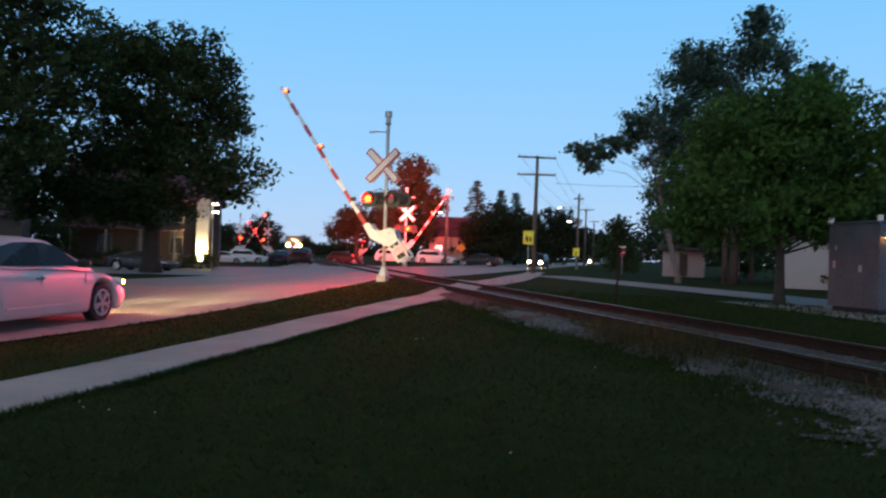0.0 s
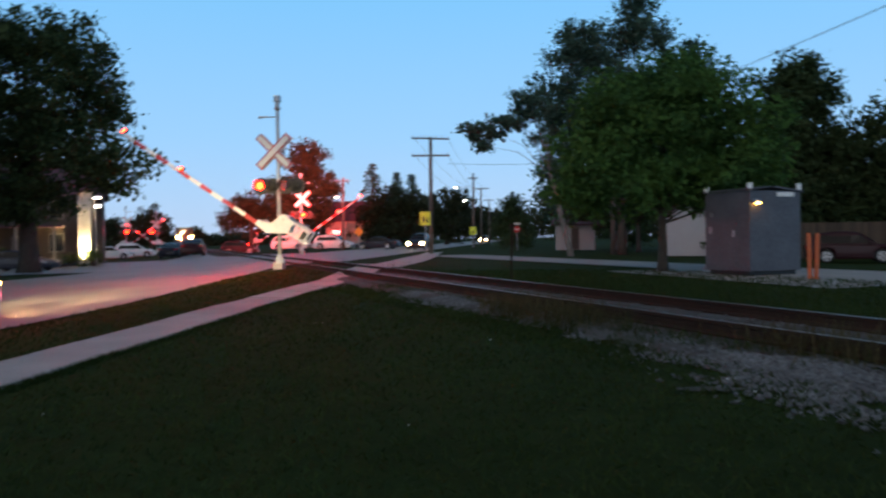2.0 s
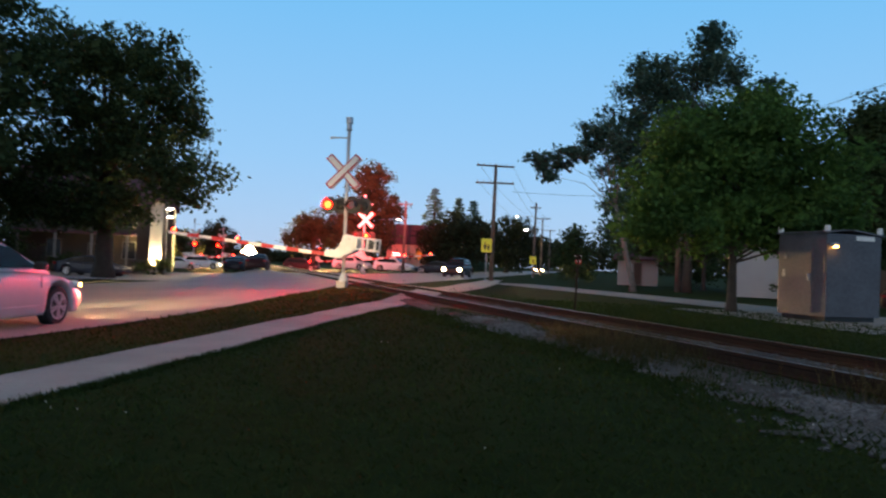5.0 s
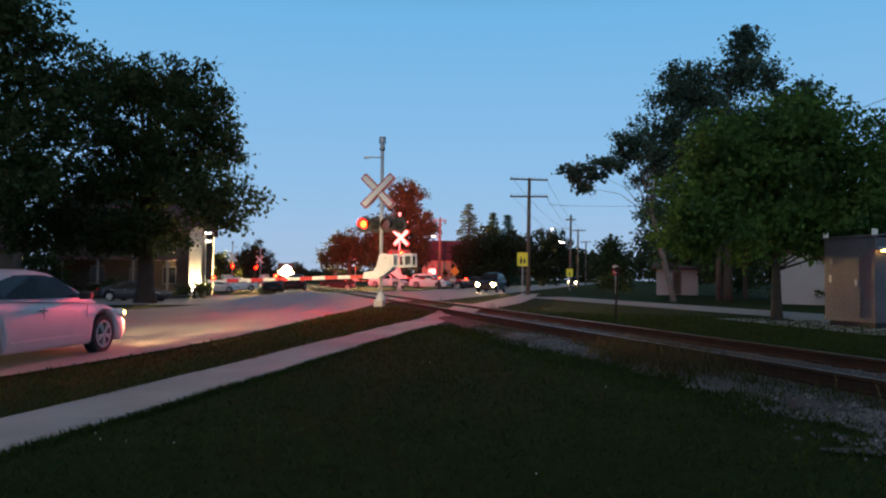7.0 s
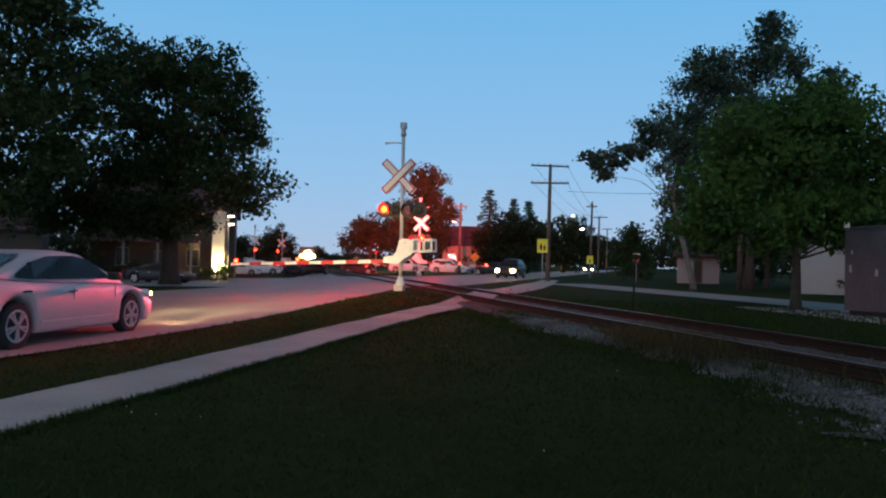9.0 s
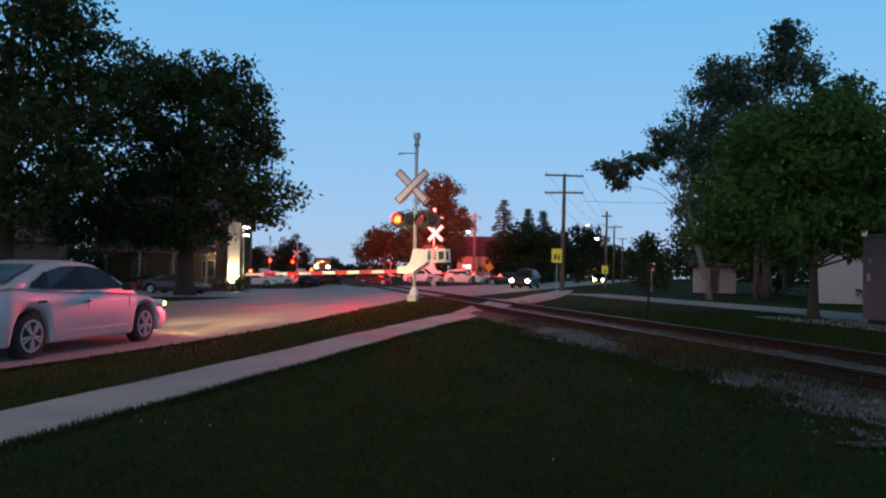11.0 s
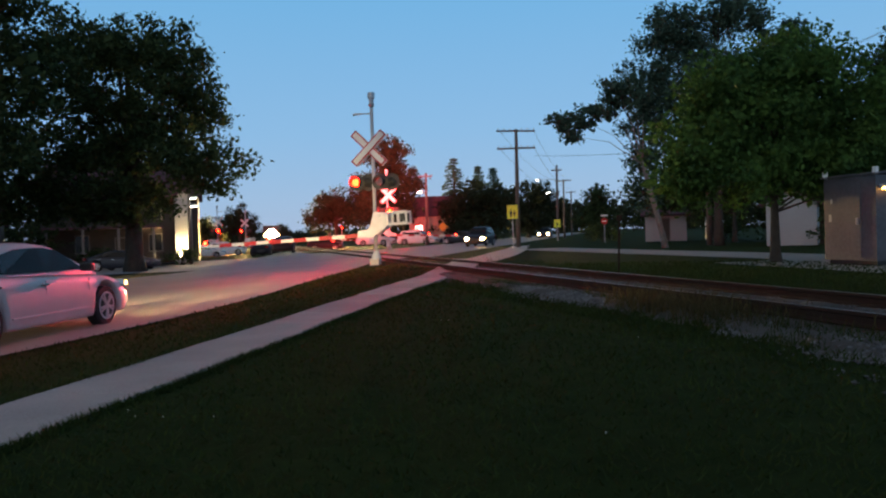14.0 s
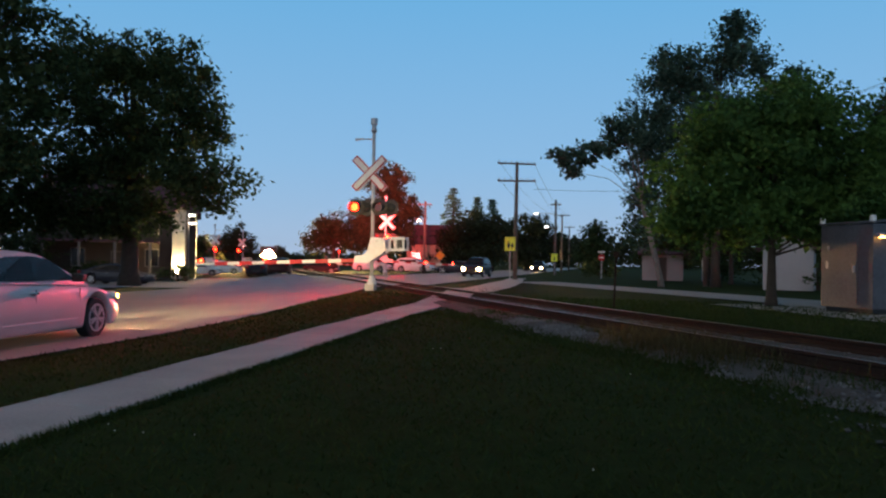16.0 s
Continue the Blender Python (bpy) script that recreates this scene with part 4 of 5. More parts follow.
        part("tail_light", box((-hl + 0.1, side * (W / 2 - 0.2), 0.85), (0.2, 0.3, 0.16), pose(0, 0, 0, 0, 0, side * 18), 0.04), tail, ob)
        for a in ax:
            wh = part("wheel", tube([(a, side * (W / 2 - 0.2), rw), (a, side * (W / 2 - 0.19), rw), (a, side * (W / 2 - 0.02), rw), (a, side * (W / 2 + 0.0), rw)], [rw - 0.03, rw, rw, rw - 0.025], 32), TYRE, ob, "black tyre")
            y0 = side * (W / 2 + 0.002)
            part("rim", tube([(a, y0 - side * 0.02, rw), (a, y0, rw)], [rw * 0.7, rw * 0.7], 32), BLACK, wh)
            part("rim_ring", ring_mesh(a, y0 + side * 0.003, rw, rw * 0.6, rw * 0.7, side), ALLOY, wh)
            bm = bmesh.new()
            for k in range(5):
                for off in (-9, 9):
                    an = radians(72 * k + 90 + off)
                    mm = Matrix.Translation((a, y0 + side * 0.006, rw)) @ Matrix.Rotation(an, 4, "Y") @ Matrix.Translation((rw * 0.34, 0, 0))
                    bmesh.ops.create_cube(bm, size=1, matrix=mm @ Matrix.Diagonal((rw * 0.6, 0.02, 0.03, 1)))
            part("spokes", bm, ALLOY, wh, "alloy spokes")
    # windscreens
    for pair, off in (((roof[-1], roof[-3]), 0.03), ((roof[0], roof[2]), 0.03)):
        (xa, za), (xb, zb) = pair
        bm = bmesh.new()
        nx, nz = -(zb - za), (xb - xa)
        ln = math.hypot(nx, nz)
        nx, nz = nx / ln * (1 if nz > 0 else -1), abs(nz) / ln
        ya, yb = width(xa) - 0.16, W / 2 - 0.36
        pts_ = [(xa + (xb - xa) * q, ya + (yb - ya) * q, interp(roof, xa + (xb - xa) * q) + 0.034) for q in (0.12, 0.4, 0.7, 0.95)]
        grid = [[bm.verts.new((x, s * yy, z + (0.0 if abs(s) == 1 else 0.004))) for s in (-1, 0, 1)] for x, yy, z in pts_]
        for r0, r1 in zip(grid, grid[1:]):
            for k in range(2):
                bm.faces.new((r0[k], r0[k + 1], r1[k + 1], r1[k]))
        bmesh.ops.recalc_face_normals(bm, faces=bm.faces)
        part("windscreen", bm, GLASS, ob, "dark glass", smooth=True)
    part("grille", box((hl - 0.02, 0, 0.5), (0.06, 1.0, 0.16), bevel=0.02), BLACK, ob)
    part("underbody", box((0, 0, 0.3), (L * 0.8, W * 0.72, 0.2)), BLACK, ob)
    return ob


def ring_mesh(x, y, z, r0, r1, side, n=32):
    bm = bmesh.new()
    for k in range(n):
        a, b = 2 * math.pi * k / n, 2 * math.pi * (k + 1) / n
        bm.faces.new([bm.verts.new((x + r * math.cos(t), y, z + r * math.sin(t))) for r, t in ((r0, a), (r1, a), (r1, b), (r0, b))])
    bmesh.ops.remove_doubles(bm, verts=bm.verts, dist=1e-5)
    bmesh.ops.solidify(bm, geom=bm.faces[:], thickness=0.012)
    return bm


NEARCAR = pose(-8.16, 11.1, -0.21, 0, 0, 97.5)
car("sedan_car", "silver white four-door sedan waiting at the lowered gate", NEARCAR, PEARL_REDDENED, "sedan", lights=(DIPPED, 0.075))
car("parked_sedan", "dark blue sedan parked by the dark house", pose(-33.2, 48.6, gz(-33.2, 48.6), 0, 0, 4), DARKPAINT, "sedan")
car("dark_sedan", "dark red saloon standing near the side street", pose(-27.4, 62.4, gz(-27.4, 62.4), 0, 0, 112), REDPAINT, "sedan", tail=TAIL)
car("dark_sedan", "dark car queued beside the red saloon", pose(-31.0, 66.4, gz(-31, 66.4), 0, 0, 100), DARKPAINT, "sedan")
car("white_suv", "white car parked along the far lot", pose(-21.8, 86, 0, 0, 0, -8), WHITEPAINT, "suv", group="cars parked along the far lot")
car("white_suv", "white car parked along the far lot", pose(-27.5, 88, 0, 0, 0, -8), WHITEPAINT, "suv", group="cars parked along the far lot")
car("grey_sedan", "dark grey sedan parked along the far lot", pose(-16.5, 85, 0, 0, 0, 172), DARKPAINT, "sedan", group="cars parked along the far lot")
car("red_suv", "dark red car parked beside the far gate", pose(-37.7, 97.4, gz(-37.7, 97.4), 0, 0, 14), REDPAINT, "suv")
car("white_sedan", "white sedan waiting at the far gates", pose(-45.6, 80.1, gz(-45.6, 80.1), 0, 0, 24), WHITEPAINT, "sedan", group="white cars waiting at the far gates")
car("white_suv", "white sport utility car waiting at the far gates", pose(-46.4, 86.8, gz(-46.4, 86.8), 0, 0, 28), WHITEPAINT, "suv", group="white cars waiting at the far gates")
car("red_suv", "dark red sport utility car parked by the fence", pose(18.7, 46, gz(18.7, 46), 0, 0, -14), REDPAINT, "suv")
oncoming = car("oncoming_car", "oncoming car with lit headlights stopping at the crossing", pose(-11.2, 68, 0, 0, 0, -90), DARKPAINT, "suv", lights=(HEADLAMP, 0.15))
follower = car("following_car", "distant oncoming car with lit headlights", pose(-11, 140, 0, 0, 0, -90), DARKPAINT, "suv", lights=(HEADLAMP, 0.16))


# ---- poles, signs ----
def utility_pole(at, height, arms, label="weathered wooden utility pole with two crossarms", lamp=None, wires=()):
    ob = thing("utility_pole", label, "pole", Matrix.Translation(at), "utility poles along the street")
    part("shaft", tube([(0, 0, -0.1), (0.03, 0, height * 0.5), (0.06, 0, height)], [0.17, 0.145, 0.11], 12), POLEWOOD, ob, smooth=True)
    for z, w, tilt in arms:
        a = part("crossarm", box((0.05, -0.14, z), (w, 0.1, 0.12), pose(0, 0, 0, 0, tilt, 0), 0.012), POLEWOOD, ob)
        for k in (-0.46, -0.3, -0.14, 0.14, 0.3, 0.46):
            part("insulator", tube([(0.05 + k * w, -0.14, z + 0.06 - k * w * math.tan(radians(tilt))), (0.05 + k * w, -0.14, z + 0.15 - k * w * math.tan(radians(tilt))), (0.05 + k * w, -0.14, z + 0.2 - k * w * math.tan(radians(tilt)))], [0.015, 0.045, 0.02], 8), GALV, a)
    if lamp:
        z, reach = lamp
        part("lamp_arm", tube([(0, 0, z - 0.5), (reach * 0.5, 0, z), (reach, 0, z + 0.05)], 0.035, 8), GALV, ob)
        hd = part("lamp_head", box((reach * 1.12, 0, z + 0.06), (0.6, 0.28, 0.14), bevel=0.05), GALV, ob)
        part("lamp_lens", box((reach * 1.14, 0, z - 0.02), (0.42, 0.22, 0.06), bevel=0.02), STREETLIT, hd, "lit lamp glass")
    return ob


utility_pole((-6.35, 56.9, 0), 8.6, [(8.45, 2.8, 3.0), (7.2, 2.8, 1.2)])
utility_pole((-6.4, 92, 0), 8.8, [(8.2, 1.2, 0)], "pale utility pole with a lit street lamp", (5.6, -0.9))
utility_pole((-7.6, 118, 0), 8.8, [(8.6, 2.4, 0)], "pale utility pole with a lit street lamp", (8.9, -3.4))
utility_pole((-8.6, 150, 0), 8.6, [(8.4, 2.0, 0)], "distant utility pole with a crossarm")
utility_pole((-20.2, 84, 0), 8.0, [(7.6, 1.6, 0)], "utility pole with a lit lamp beside the red-roofed house", (5.9, -0.6))
utility_pole((-30, 108, 0), 7.0, [(6.7, 2.0, 0)], "distant utility pole by the railway")
lamp_pole = utility_pole((-32.2, 55.6, -0.5), 5.6, [], "thin pole with two lit lamps beside the pale house", (5.1, 0.35))
lower_head = part("lamp_head", box((0.45, 0, 4.53), (0.6, 0.28, 0.14), bevel=0.05), GALV, lamp_pole)
part("lamp_lens", box((0.45, 0, 4.45), (0.42, 0.22, 0.06), bevel=0.02), STREETLIT, lower_head, "lit lamp glass")
utility_pole((6.4, 86, 0), 6.2, [(6.0, 0.8, 0)], "pole with a lit lamp beside the lane", (5.4, 0.8))


def cable(a, b, sag, r=0.012):
    a, b = Vector(a), Vector(b)
    pts_ = [a.lerp(b, k / 16) - Vector((0, 0, 4 * sag * (k / 16) * (1 - k / 16))) for k in range(17)]
    return tagged(part("cable", tube(pts_, r, 5), BLACK), "thin black overhead cable", "cable", "overhead cables")


for z, x in ((8.6, -1.2), (8.5, 1.3), (7.3, -1.2), (7.25, 1.3)):
    cable((-6.35 + x, 56.8, z), (-7.6 + x * 0.8, 118, z + 0.2), 0.9)
cable((-5.0, 56.9, 6.6), (14, 52, 6.9), 0.5)
for dx, dz in ((0, 0), (0.9, 0.35)):
    cable((6.2 + dx * 0.3, 50.4, 8.4 + dz * 0.5), (21 + dx, -3, 9.0 + dz), 0.4, 0.008)
utility_pole((6.2, 50.5, 0), 9.0, [(8.5, 1.4, 0)], "utility pole with a lit lamp among the trees", (5.65, -3.4))


def road_sign(at, outline, face, label, post_h, turn=0, icon=None, rim=None):
    ob = thing("road_sign", label, "sign", Matrix.Translation(at) @ pose(0, 0, 0, 0, 0, turn))
    part("post", tube([(0, 0.05, -0.1), (0, 0.05, post_h)], 0.035, 8), GALV, ob)
    panel = part("panel", prism(outline, 0.012), face, ob)
    for shape in icon or ():
        part("pictogram", prism(shape, 0.004, pose(0, -0.0105, 0)), BLACK, panel)
    return ob


def person_shape(x, z, s):
    return [[(x - 0.05 * s, z), (x + 0.05 * s, z), (x + 0.09 * s, z + 0.2 * s), (x + 0.09 * s, z + 0.38 * s), (x - 0.09 * s, z + 0.38 * s), (x - 0.09 * s, z + 0.2 * s)],
            [(x + 0.055 * s * math.cos(a), z + 0.46 * s + 0.055 * s * math.sin(a)) for a in (2 * math.pi * k / 8 for k in range(8))]]


def rect(w, z0, z1):
    return [(-w, z0), (w, z0), (w, z1), (-w, z1)]


road_sign((-6.2, 53.2, 0), rect(0.36, 2.05, 2.98), YELLOWSIGN, "fluorescent yellow school crossing sign on a thin post", 3.0, icon=person_shape(-0.1, 2.2, 0.95) + person_shape(0.14, 2.2, 0.8))
road_sign((-6.2, 89, 0), rect(0.36, 1.5, 2.4), YELLOWSIGN, "smaller-looking yellow crossing sign beside a lamp pole", 2.4, icon=person_shape(0, 1.62, 0.9))
d = 0.5
road_sign((-16.7, 77, 0), [(0, 1.9 - d), (d, 1.9), (0, 1.9 + d), (-d, 1.9)], ORANGESIGN, "orange diamond construction warning sign", 2.2, turn=8)
octo = [(0.3 * math.cos(radians(22.5 + 45 * k)), 1.85 + 0.3 * math.sin(radians(22.5 + 45 * k))) for k in range(8)]
stop = road_sign((-0.5, 70, 0), octo, RED, "red stop sign facing the side lane", 2.4)
part("street_plate", box((0, 0, 2.34), (0.6, 0.02, 0.14)), WHITE, stop, "pale street name plate")
part("text_bar", box((0, -0.012, 1.85), (0.36, 0.008, 0.1)), WHITE, stop, "white lettering bar")


# ---- signal hut and posts on the far side of the track ----
hut = thing("signal_hut", "grey aluminium railway signal hut with a lit lamp", "cabinet", pose(7.75, 24.0, 0, 0, 0, TURN))
part("plinth", box((0, 0, 0.06), (1.6, 1.6, 0.14)), BLACK, hut)
part("hut_wall", box((0, 0, 1.22), (1.78, 1.78, 2.2), bevel=0.015), BOXGREY, hut)
bm = bmesh.new()
for s in (-1, 1):
    for x0, x1, z0, z1 in ((0, s * 0.95, 2.44, 2.33),):
        vv = [bm.verts.new(p) for p in ((x0, -0.95, z0), (x1, -0.95, z1), (x1, 0.95, z1), (x0, 0.95, z0))]
        bm.faces.new(vv)
bmesh.ops.remove_doubles(bm, verts=bm.verts, dist=1e-4)
bmesh.ops.solidify(bm, geom=bm.faces[:], thickness=0.04)
part("hut_roof", bm, BOXGREY, hut)
door = part("hut_door", box((-0.9, 0.1, 1.2), (0.03, 1.0, 1.95), bevel=0.008), BOXGREY, hut, "plain grey metal door")
part("hinge", box((-0.92, 0.58, 1.7), (0.03, 0.05, 0.12)), GALV, door)
part("latch", box((-0.93, -0.3, 1.15), (0.04, 0.07, 0.18), bevel=0.01), GALV, door)
lampbox = part("wall_lamp", box((-0.72, -0.95, 2.02), (0.16, 0.12, 0.1), bevel=0.02), GALV, hut)
part("lamp_lens", box((-0.72, -1.0, 1.97), (0.12, 0.08, 0.05), bevel=0.015), AMBER, lampbox, "lit warm lamp lens")
for x, y in ((-0.86, -0.86), (-0.86, 0.86), (0.86, -0.86)):
    part("lifting_lug", box((x, y, 2.43), (0.1, 0.1, 0.2), bevel=0.01), WHITE, hut)
part("notice_plate", box((0.35, -0.902, 2.22), (0.6, 0.012, 0.12)), WHITE, hut, "white notice plate")
part("vent", box((-0.902, 0.6, 1.25), (0.02, 0.2, 0.2), bevel=0.01), GALV, hut)
tagged(part("gravel_pad", sheet([tuple(on_track(s, u).xy) for s, u in ((12.0, 6.8), (21.5, 7.6), (21.5, 10.4), (12.0, 10.2))], -0.004), LANE), "pale gravel pad round the hut", "ground", kind="structure")
for x, y, lean in ((8.4, 21.2, -1), (8.58, 21.3, 2)):
    ob = thing("marker_post", "orange plastic marker post beside the hut", "post", pose(x, y, 0, 0, lean, 0), "orange marker posts")
    part("post", tube([(0, 0, -0.1), (0, 0, 1.1), (0, 0, 1.14)], [0.05, 0.05, 0.03], 10), ORANGE, ob)
ob = thing("whistle_post", "thin rusty post standing beside the track", "post", pose(1.0, 21.2, 0, 0, 2, 0))
part("post", box((0, 0, 0.7), (0.05, 0.05, 1.6)), RUST, ob)
part("plate", box((0, -0.03, 1.42), (0.14, 0.015, 0.14)), RUST, ob)


# ---- buildings ----
def house(name, label, m, sx, sy, eave, ridge, wall, roof_mat, openings=(), board=0.0, along="x"):
    """A gabled house: walls with clapboards, roof slabs, windows and doors on the side that faces -y."""
    ob = thing(name, label, "house", m)
    gable = [(-sx / 2, 0), (sx / 2, 0), (sx / 2, eave), (0, ridge), (-sx / 2, eave)] if along == "y" else rect(sx / 2, 0, eave)
    wallob = part("wall", prism(gable, sy), wall, ob)
    if board:
        proto = None
        z = board
        while z < eave - 0.05:
            if proto is None:
                proto = part("clapboard", box((0, 0, 0), (sx + 0.02, 0.02, 0.03)), wall, wallob, m=pose(0, -sy / 2 - 0.008, z))
            else:
                share("clapboard", proto, wallob, pose(0, -sy / 2 - 0.008, z))
            z += board
    if along == "y":
        for s in (-1, 1):
            ln = math.hypot(sx / 2, ridge - eave) + 0.4
            an = math.degrees(math.atan2(ridge - eave, sx / 2))
            part("roof_slope", box((s * ln / 2, 0, 0.08), (ln, sy + 0.7, 0.12), bevel=0.01), roof_mat, ob, m=pose(0, 0, ridge, 0, s * an, 0))
    else:
        for s in (-1, 1):
            ln = math.hypot(sy / 2, ridge - eave) + 0.4
            an = math.degrees(math.atan2(ridge - eave, sy / 2))
            part("roof_slope", box((0, s * ln / 2, 0.08), (sx + 0.7, ln, 0.12), bevel=0.01), roof_mat, ob, m=pose(0, 0, ridge, -s * an, 0, 0))
        for s in (-1, 1):
            bm = bmesh.new()
            bm.faces.new([bm.verts.new((s * (sx / 2 - 0.01), y, z)) for y, z in ((-sy / 2, eave), (sy / 2, eave), (0, ridge))])
            bmesh.ops.solidify(bm, geom=bm.faces[:], thickness=0.05)
            part("gable", bm, wall, ob)
    for kind, x, z, w, h in openings:
        fr = part(kind, box((x, -sy / 2 - 0.03, z), (w, 0.1, h), bevel=0.01), TRIM, ob)
        part("pane" if kind == "window" else "door_panel", box((x, -sy / 2 - 0.085, z), (w - 0.16, 0.02, h - 0.16)), GLASS if kind == "window" else DARKSIDING, fr)
    return ob


house("red_roof_house", "beige house with a dark reddish roof", pose(-24.4, 106, 0, 0, 0, 14), 7.6, 7, 3.8, 6.4, BEIGE, SHINGLE, [("window", -2.5, 1.9, 1.2, 1.3), ("window", 2.2, 1.9, 1.2, 1.3)], 0.25)
dark = house("porch_house", "dark two-storey house with a porch behind the trees", pose(-41, 60, -0.5, 0, 0, 30), 12, 8, 5.6, 8.6, DARKSIDING, SHINGLE, [("window", -3, 1.7, 1.1, 1.5), ("window", 2.6, 1.7, 1.1, 1.5), ("window", -3, 4.3, 1.1, 1.4), ("window", 2.6, 4.3, 1.1, 1.4), ("door", 0, 1.1, 1.1, 2.2)], 0.3)
porch = part("porch_roof", box((-1.2, -5.2, 3.0), (8.8, 2.6, 0.18), bevel=0.02), SHINGLE, dark)
part("porch_floor", box((-1.2, -5.2, 0.2), (8.8, 2.5, 0.4)), DARKSIDING, dark)
for x in (-5.2, -2.6, 0, 2.6):
    part("porch_column", box((x, -6.3, 1.65), (0.18, 0.18, 2.5), bevel=0.02), TRIM, dark)
house("brown_house", "dark brown house half hidden by trees", pose(-50, 44, -0.6, 0, 0, 40), 16, 9, 3.6, 6.4, DARKSIDING, SHINGLE, [("window", -4, 1.7, 1.4, 1.3), ("window", 3, 1.7, 1.4, 1.3)], 0.3)
lit = house("lit_house", "pale house whose corner wall is lit by a warm lamp", pose(-35.5, 60.2, -0.5, 0, 0, 30), 1.3, 5, 5.4, 5.9, SIDING, SHINGLE, (), 0.2, along="y")
wl_ = part("wall_lamp", box((-0.1, -2.72, 0.42), (0.6, 0.3, 0.16), bevel=0.02), BLACK, lit)
part("lamp_lens", box((-0.1, -2.68, 0.52), (0.5, 0.1, 0.03)), WARMLIT, wl_, "lit warm lamp lens")
for x, y, sx, h in ((4.6, 68, 3.2, 2.9), (8.3, 68, 1.1, 2.8)):
    house("white_shed", "small white clapboard outbuilding under the trees", pose(x, y, 0, 0, 0, -4), sx, 4, h * 0.75, h, SIDING, SHINGLE, [("door", 0, 0.95, 0.7, 1.9)], 0.2)
house("white_garage", "white clapboard garage behind the maple", pose(10.2, 46.5, 0, 0, 0, -14), 2.4, 5, 2.2, 2.9, SIDING, SHINGLE, (), 0.2, along="y")
# hedge and fences
for k, (x, y, w, h) in enumerate(((12.6, 60, 3.0, 2.6), (17.5, 62, 3.2, 2.8), (-0.8, 74, 2.2, 1.6), (9.9, 73, 2.2, 2.6), (-44.5, 52, 4.0, 3.6), (-39, 53.5, 2.6, 1.5), (-50, 46, 3.4, 3.2))):
    tree("hedge_bush", "dark dense shrub under the trees", (x, y, gz(x, y)), h, 0.06, [(0, 0, h * 0.5, w, 1.2, h * 0.52)], LEAF_DARK, density=7, per=16, size=0.12, radius=0.25, limbs=10, seed=60 + k, category="shrub", group="shrubs under the trees")
tree("hedge_bush", "dark round shrub beside the white garage", (11.4, 42.5, -0.1), 1.6, 0.06, [(0, 0, 0.9, 0.9, 0.8, 0.9)], LEAF_DARK, density=14, per=16, size=0.09, radius=0.18, limbs=10, seed=51, category="shrub")
tree("hedge_bush", "dark shrub below the lit wall", (-32.4, 54.7, -0.5), 1.3, 0.06, [(0, 0, 0.6, 1.5, 0.7, 0.6)], LEAF_DARK, density=10, per=16, size=0.1, radius=0.2, limbs=10, seed=52, category="shrub")


def fence(label, p0, p1, height, pitch=0.16, group=""):
    ob = thing("board_fence", label, "fence", Matrix.Translation((p0[0], p0[1], -0.5)) @ pose(0, 0, 0, 0, 0, math.degrees(math.atan2(p1[1] - p0[1], p1[0] - p0[0]))))
    ln = math.hypot(p1[0] - p0[0], p1[1] - p0[1])
    proto = None
    for k in range(int(ln / pitch)):
        m = pose(k * pitch, 0, random.uniform(-0.02, 0.02))
        if proto is None:
            proto = part("board", box((0, 0, height / 2), (pitch - 0.012, 0.025, height)), FENCEWOOD, ob, m=m)
        else:
            share("board", proto, ob, m)
    for z in (0.4, height - 0.4):
        part("rail", box((ln / 2, 0.04, z), (ln, 0.05, 0.1)), FENCEWOOD, ob)
    return ob


fence("brown wooden board fence behind the parked car", (13.5, 53.0), (46, 50), 2.3, 0.2)
fence("low dark board fence under the trees", (11, 58), (24, 56), 2.0, 0.2)

# ---- locomotive ----
TRAINPOS = on_track(150, 0, 0.25)
loco = thing("locomotive", "dark diesel locomotive with a bright low headlight", "locomotive", Matrix.Translation(TRAINPOS) @ pose(0, 0, 0, 0, 0, TURN))
part("frame", box((0, 9, 1.2), (2.9, 18, 0.5), bevel=0.03), BLACK, loco)
part("cab", box((0, 3.4, 2.5), (2.9, 2.8, 2.2), bevel=0.12), BLACK, loco)
part("nose", box((0, 1.3, 1.9), (2.4, 1.9, 1.3), bevel=0.15), BLACK, loco)
part("hood", box((0, 11, 2.4), (1.9, 13, 1.9), bevel=0.08), BLACK, loco)
for y in (3.5, 14.5):
    tr = part("bogie", box((0, y, 0.65), (2.2, 3.6, 0.6), bevel=0.05), BLACK, loco)
    for q in (-1.2, 1.2):
        part("wheelset", tube([(-0.85, y + q, 0.5), (0.85, y + q, 0.5)], 0.5, 20), RUST, tr)
LAMPAT = (0, -0.9, 2.0)
headlamp = part("headlight", tube([(0, -0.02, 0), (0, -0.01, 0)], 0.78, 28), TRAINLAMP, loco, "bright swinging headlight", pose(*LAMPAT))
part("headlight_back", tube([(0, 0.0, 0), (0, 0.03, 0)], 0.8, 28), BLACK, headlamp)
can = bmesh.new()
for k in range(28):
    a0, a1 = 2 * math.pi * k / 28, 2 * math.pi * (k + 1) / 28
    can.faces.new([can.verts.new((0.83 * math.cos(b), d, 2.0 + 0.83 * math.sin(b))) for b, d in ((a0, -1.2), (a1, -1.2), (a1, 0.05), (a0, 0.05))])
part("headlight_can", can, BLACK, loco)
part("headlight_rear", tube([(0, 0.05, 2.0), (0, 0.1, 2.0)], 0.84, 28), BLACK, loco)
part("headlight_bracket", box((0, -0.3, 1.2), (0.3, 0.9, 0.3), bevel=0.03), BLACK, loco)
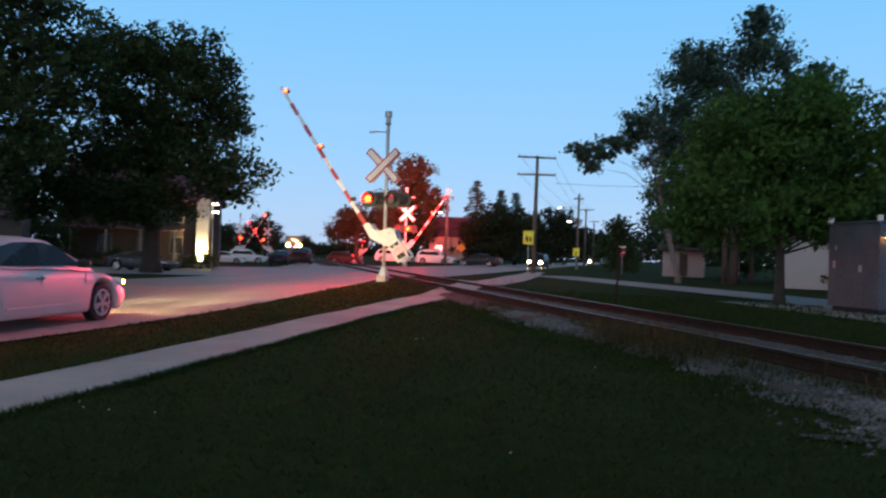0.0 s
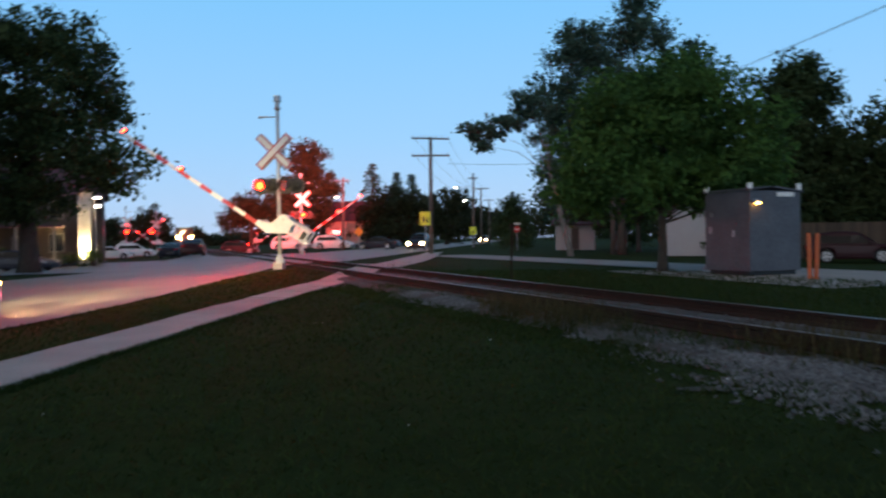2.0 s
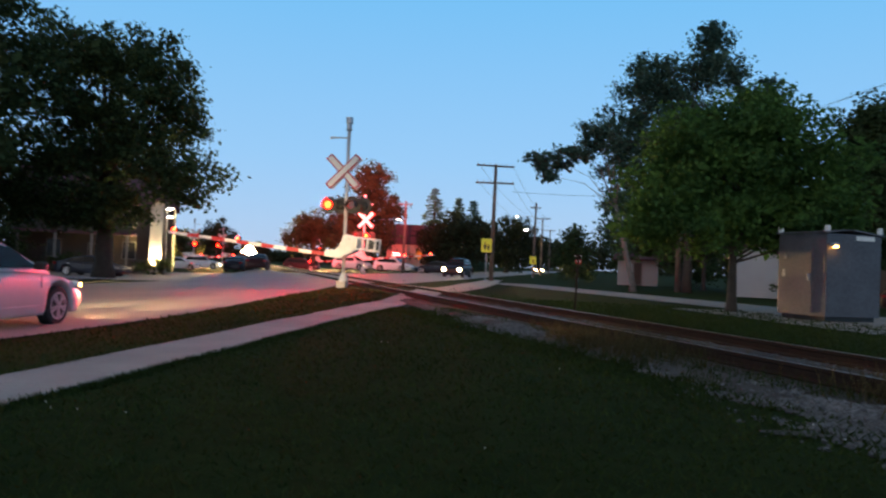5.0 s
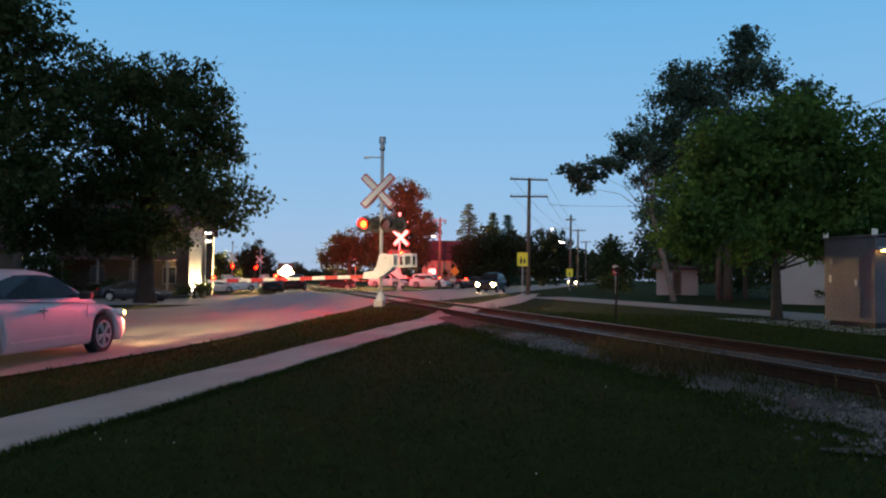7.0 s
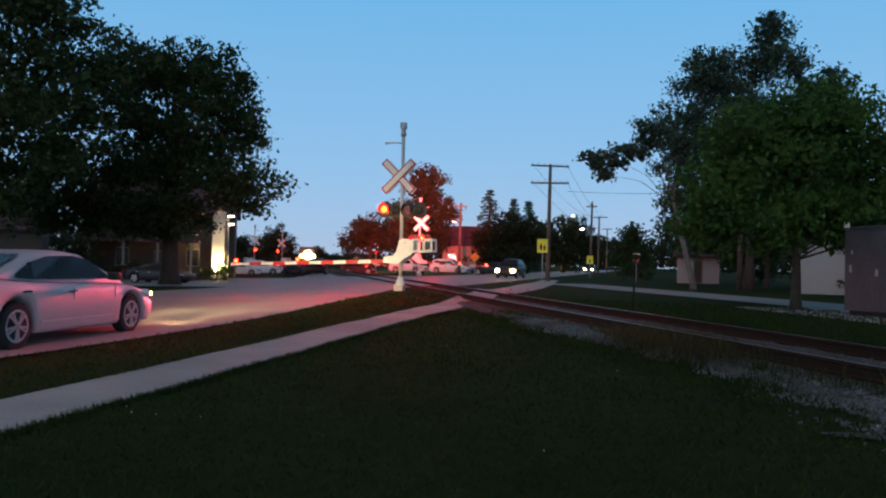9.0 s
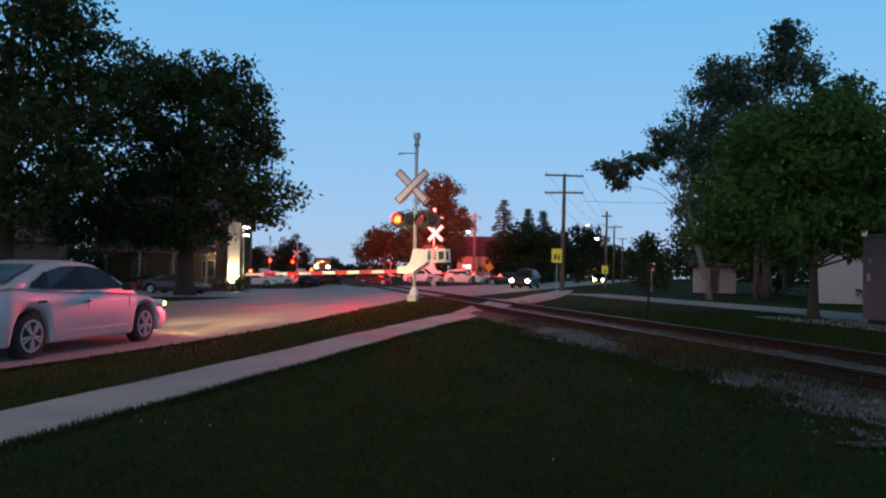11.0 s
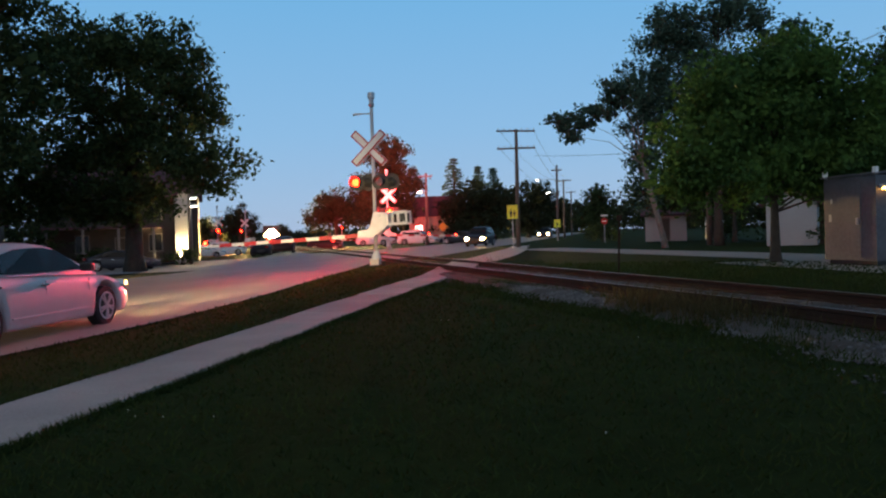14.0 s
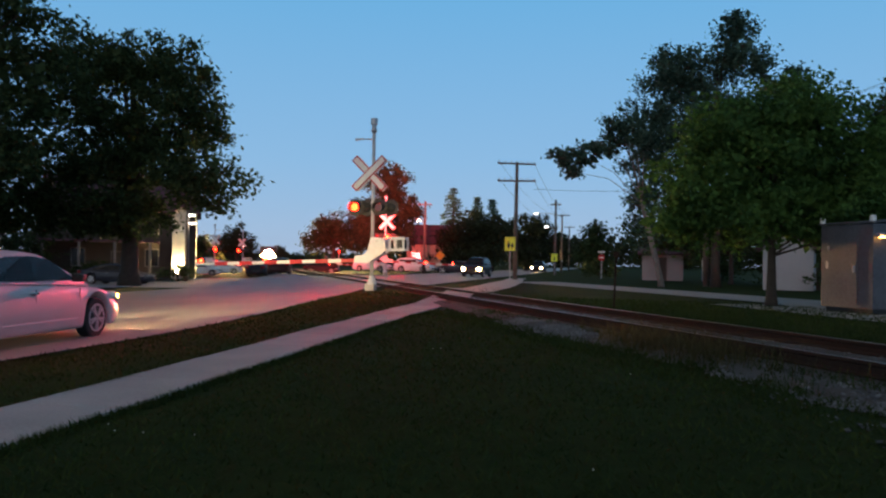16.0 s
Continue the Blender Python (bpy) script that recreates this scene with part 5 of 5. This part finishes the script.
for x in (-1.15, 1.15):
    part("ditch_light", tube([(x, -0.1, 1.75), (x, 0.1, 1.75)], 0.24, 16), DITCH, loco, "lit ditch light")

# ---- ties, last of the pieces ----
proto = None
for k in range(200):
    s = -38 + k * 0.55
    if 22.5 < s < 53:
        continue
    m = Matrix.Translation(on_track(s, random.uniform(-0.06, 0.06), 0.012)) @ pose(0, 0, 0, 0, 0, TURN + random.uniform(-1, 1))
    if proto is None:
        proto = part("tie", box((0, 0, 0), (2.3, 0.23, 0.13), bevel=0.01), TIE, track, m=m)
    else:
        share("tie", proto, track, m)


# ---- movement ----
def motions():
    # gate arms come down
    fall = ((0, 55.5), (0.5, 50), (1, 45.5), (1.5, 40), (2, 34), (2.5, 28), (3, 22.5), (3.5, 18), (4, 14), (4.5, 9.6), (5, 5.6), (5.6, 1.5), (6.4, -1.5), (7, -2.2), (16, -2.2))
    for arm in ARMS:
        walk(arm, [(t, pose(0.26, 0, 1.78, 0, a, 0)) for t, a in fall])
    # the two lamps of each pair light in turn, half a second each
    for lamp, at, first, turn in FLIPS:
        rows, angle = [], 0.0 if first else 180.0
        rows.append((0.0, pose(*at, 0, 0, turn + angle)))
        t = 0.37
        while t < 15.9:
            for k in (0, 1, 2, 3):
                rows.append((t + k / 30, pose(*at, 0, 0, turn + angle + 60 * k)))
            angle += 180
            t += 0.5
        rows.append((16.0, pose(*at, 0, 0, turn + angle)))
        walk(lamp, rows)
    # the locomotive's headlight swings towards the crossing and away
    swing = ((0, 180), (3.95, 180), (4.03, 120), (4.1, 60), (4.2, 0), (8.8, 0), (8.9, 60), (9.0, 120), (9.1, 180), (12.6, 180), (12.72, 120), (12.85, 60), (13.0, 0), (16, 0))
    walk(headlamp, [(t, pose(*LAMPAT, 0, 0, a)) for t, a in swing])
    # approaching cars
    walk(oncoming, [(0, pose(-10.6, 90, 0, 0, 0, -93)), (1.5, pose(-10.8, 82, 0, 0, 0, -93)), (3, pose(-11, 75, 0, 0, 0, -93)), (4.5, pose(-11.1, 70, 0, 0, 0, -93)), (6, pose(-11.2, 68.2, 0, 0, 0, -93)), (16, pose(-11.2, 68, 0, 0, 0, -93))])
    walk(follower, [(0, pose(-13.2, 200, 0, 0, 0, -93)), (5, pose(-12.6, 180, 0, 0, 0, -93)), (11, pose(-11.6, 140, 0, 0, 0, -93)), (16, pose(-11, 118, 0, 0, 0, -93))])


motions()
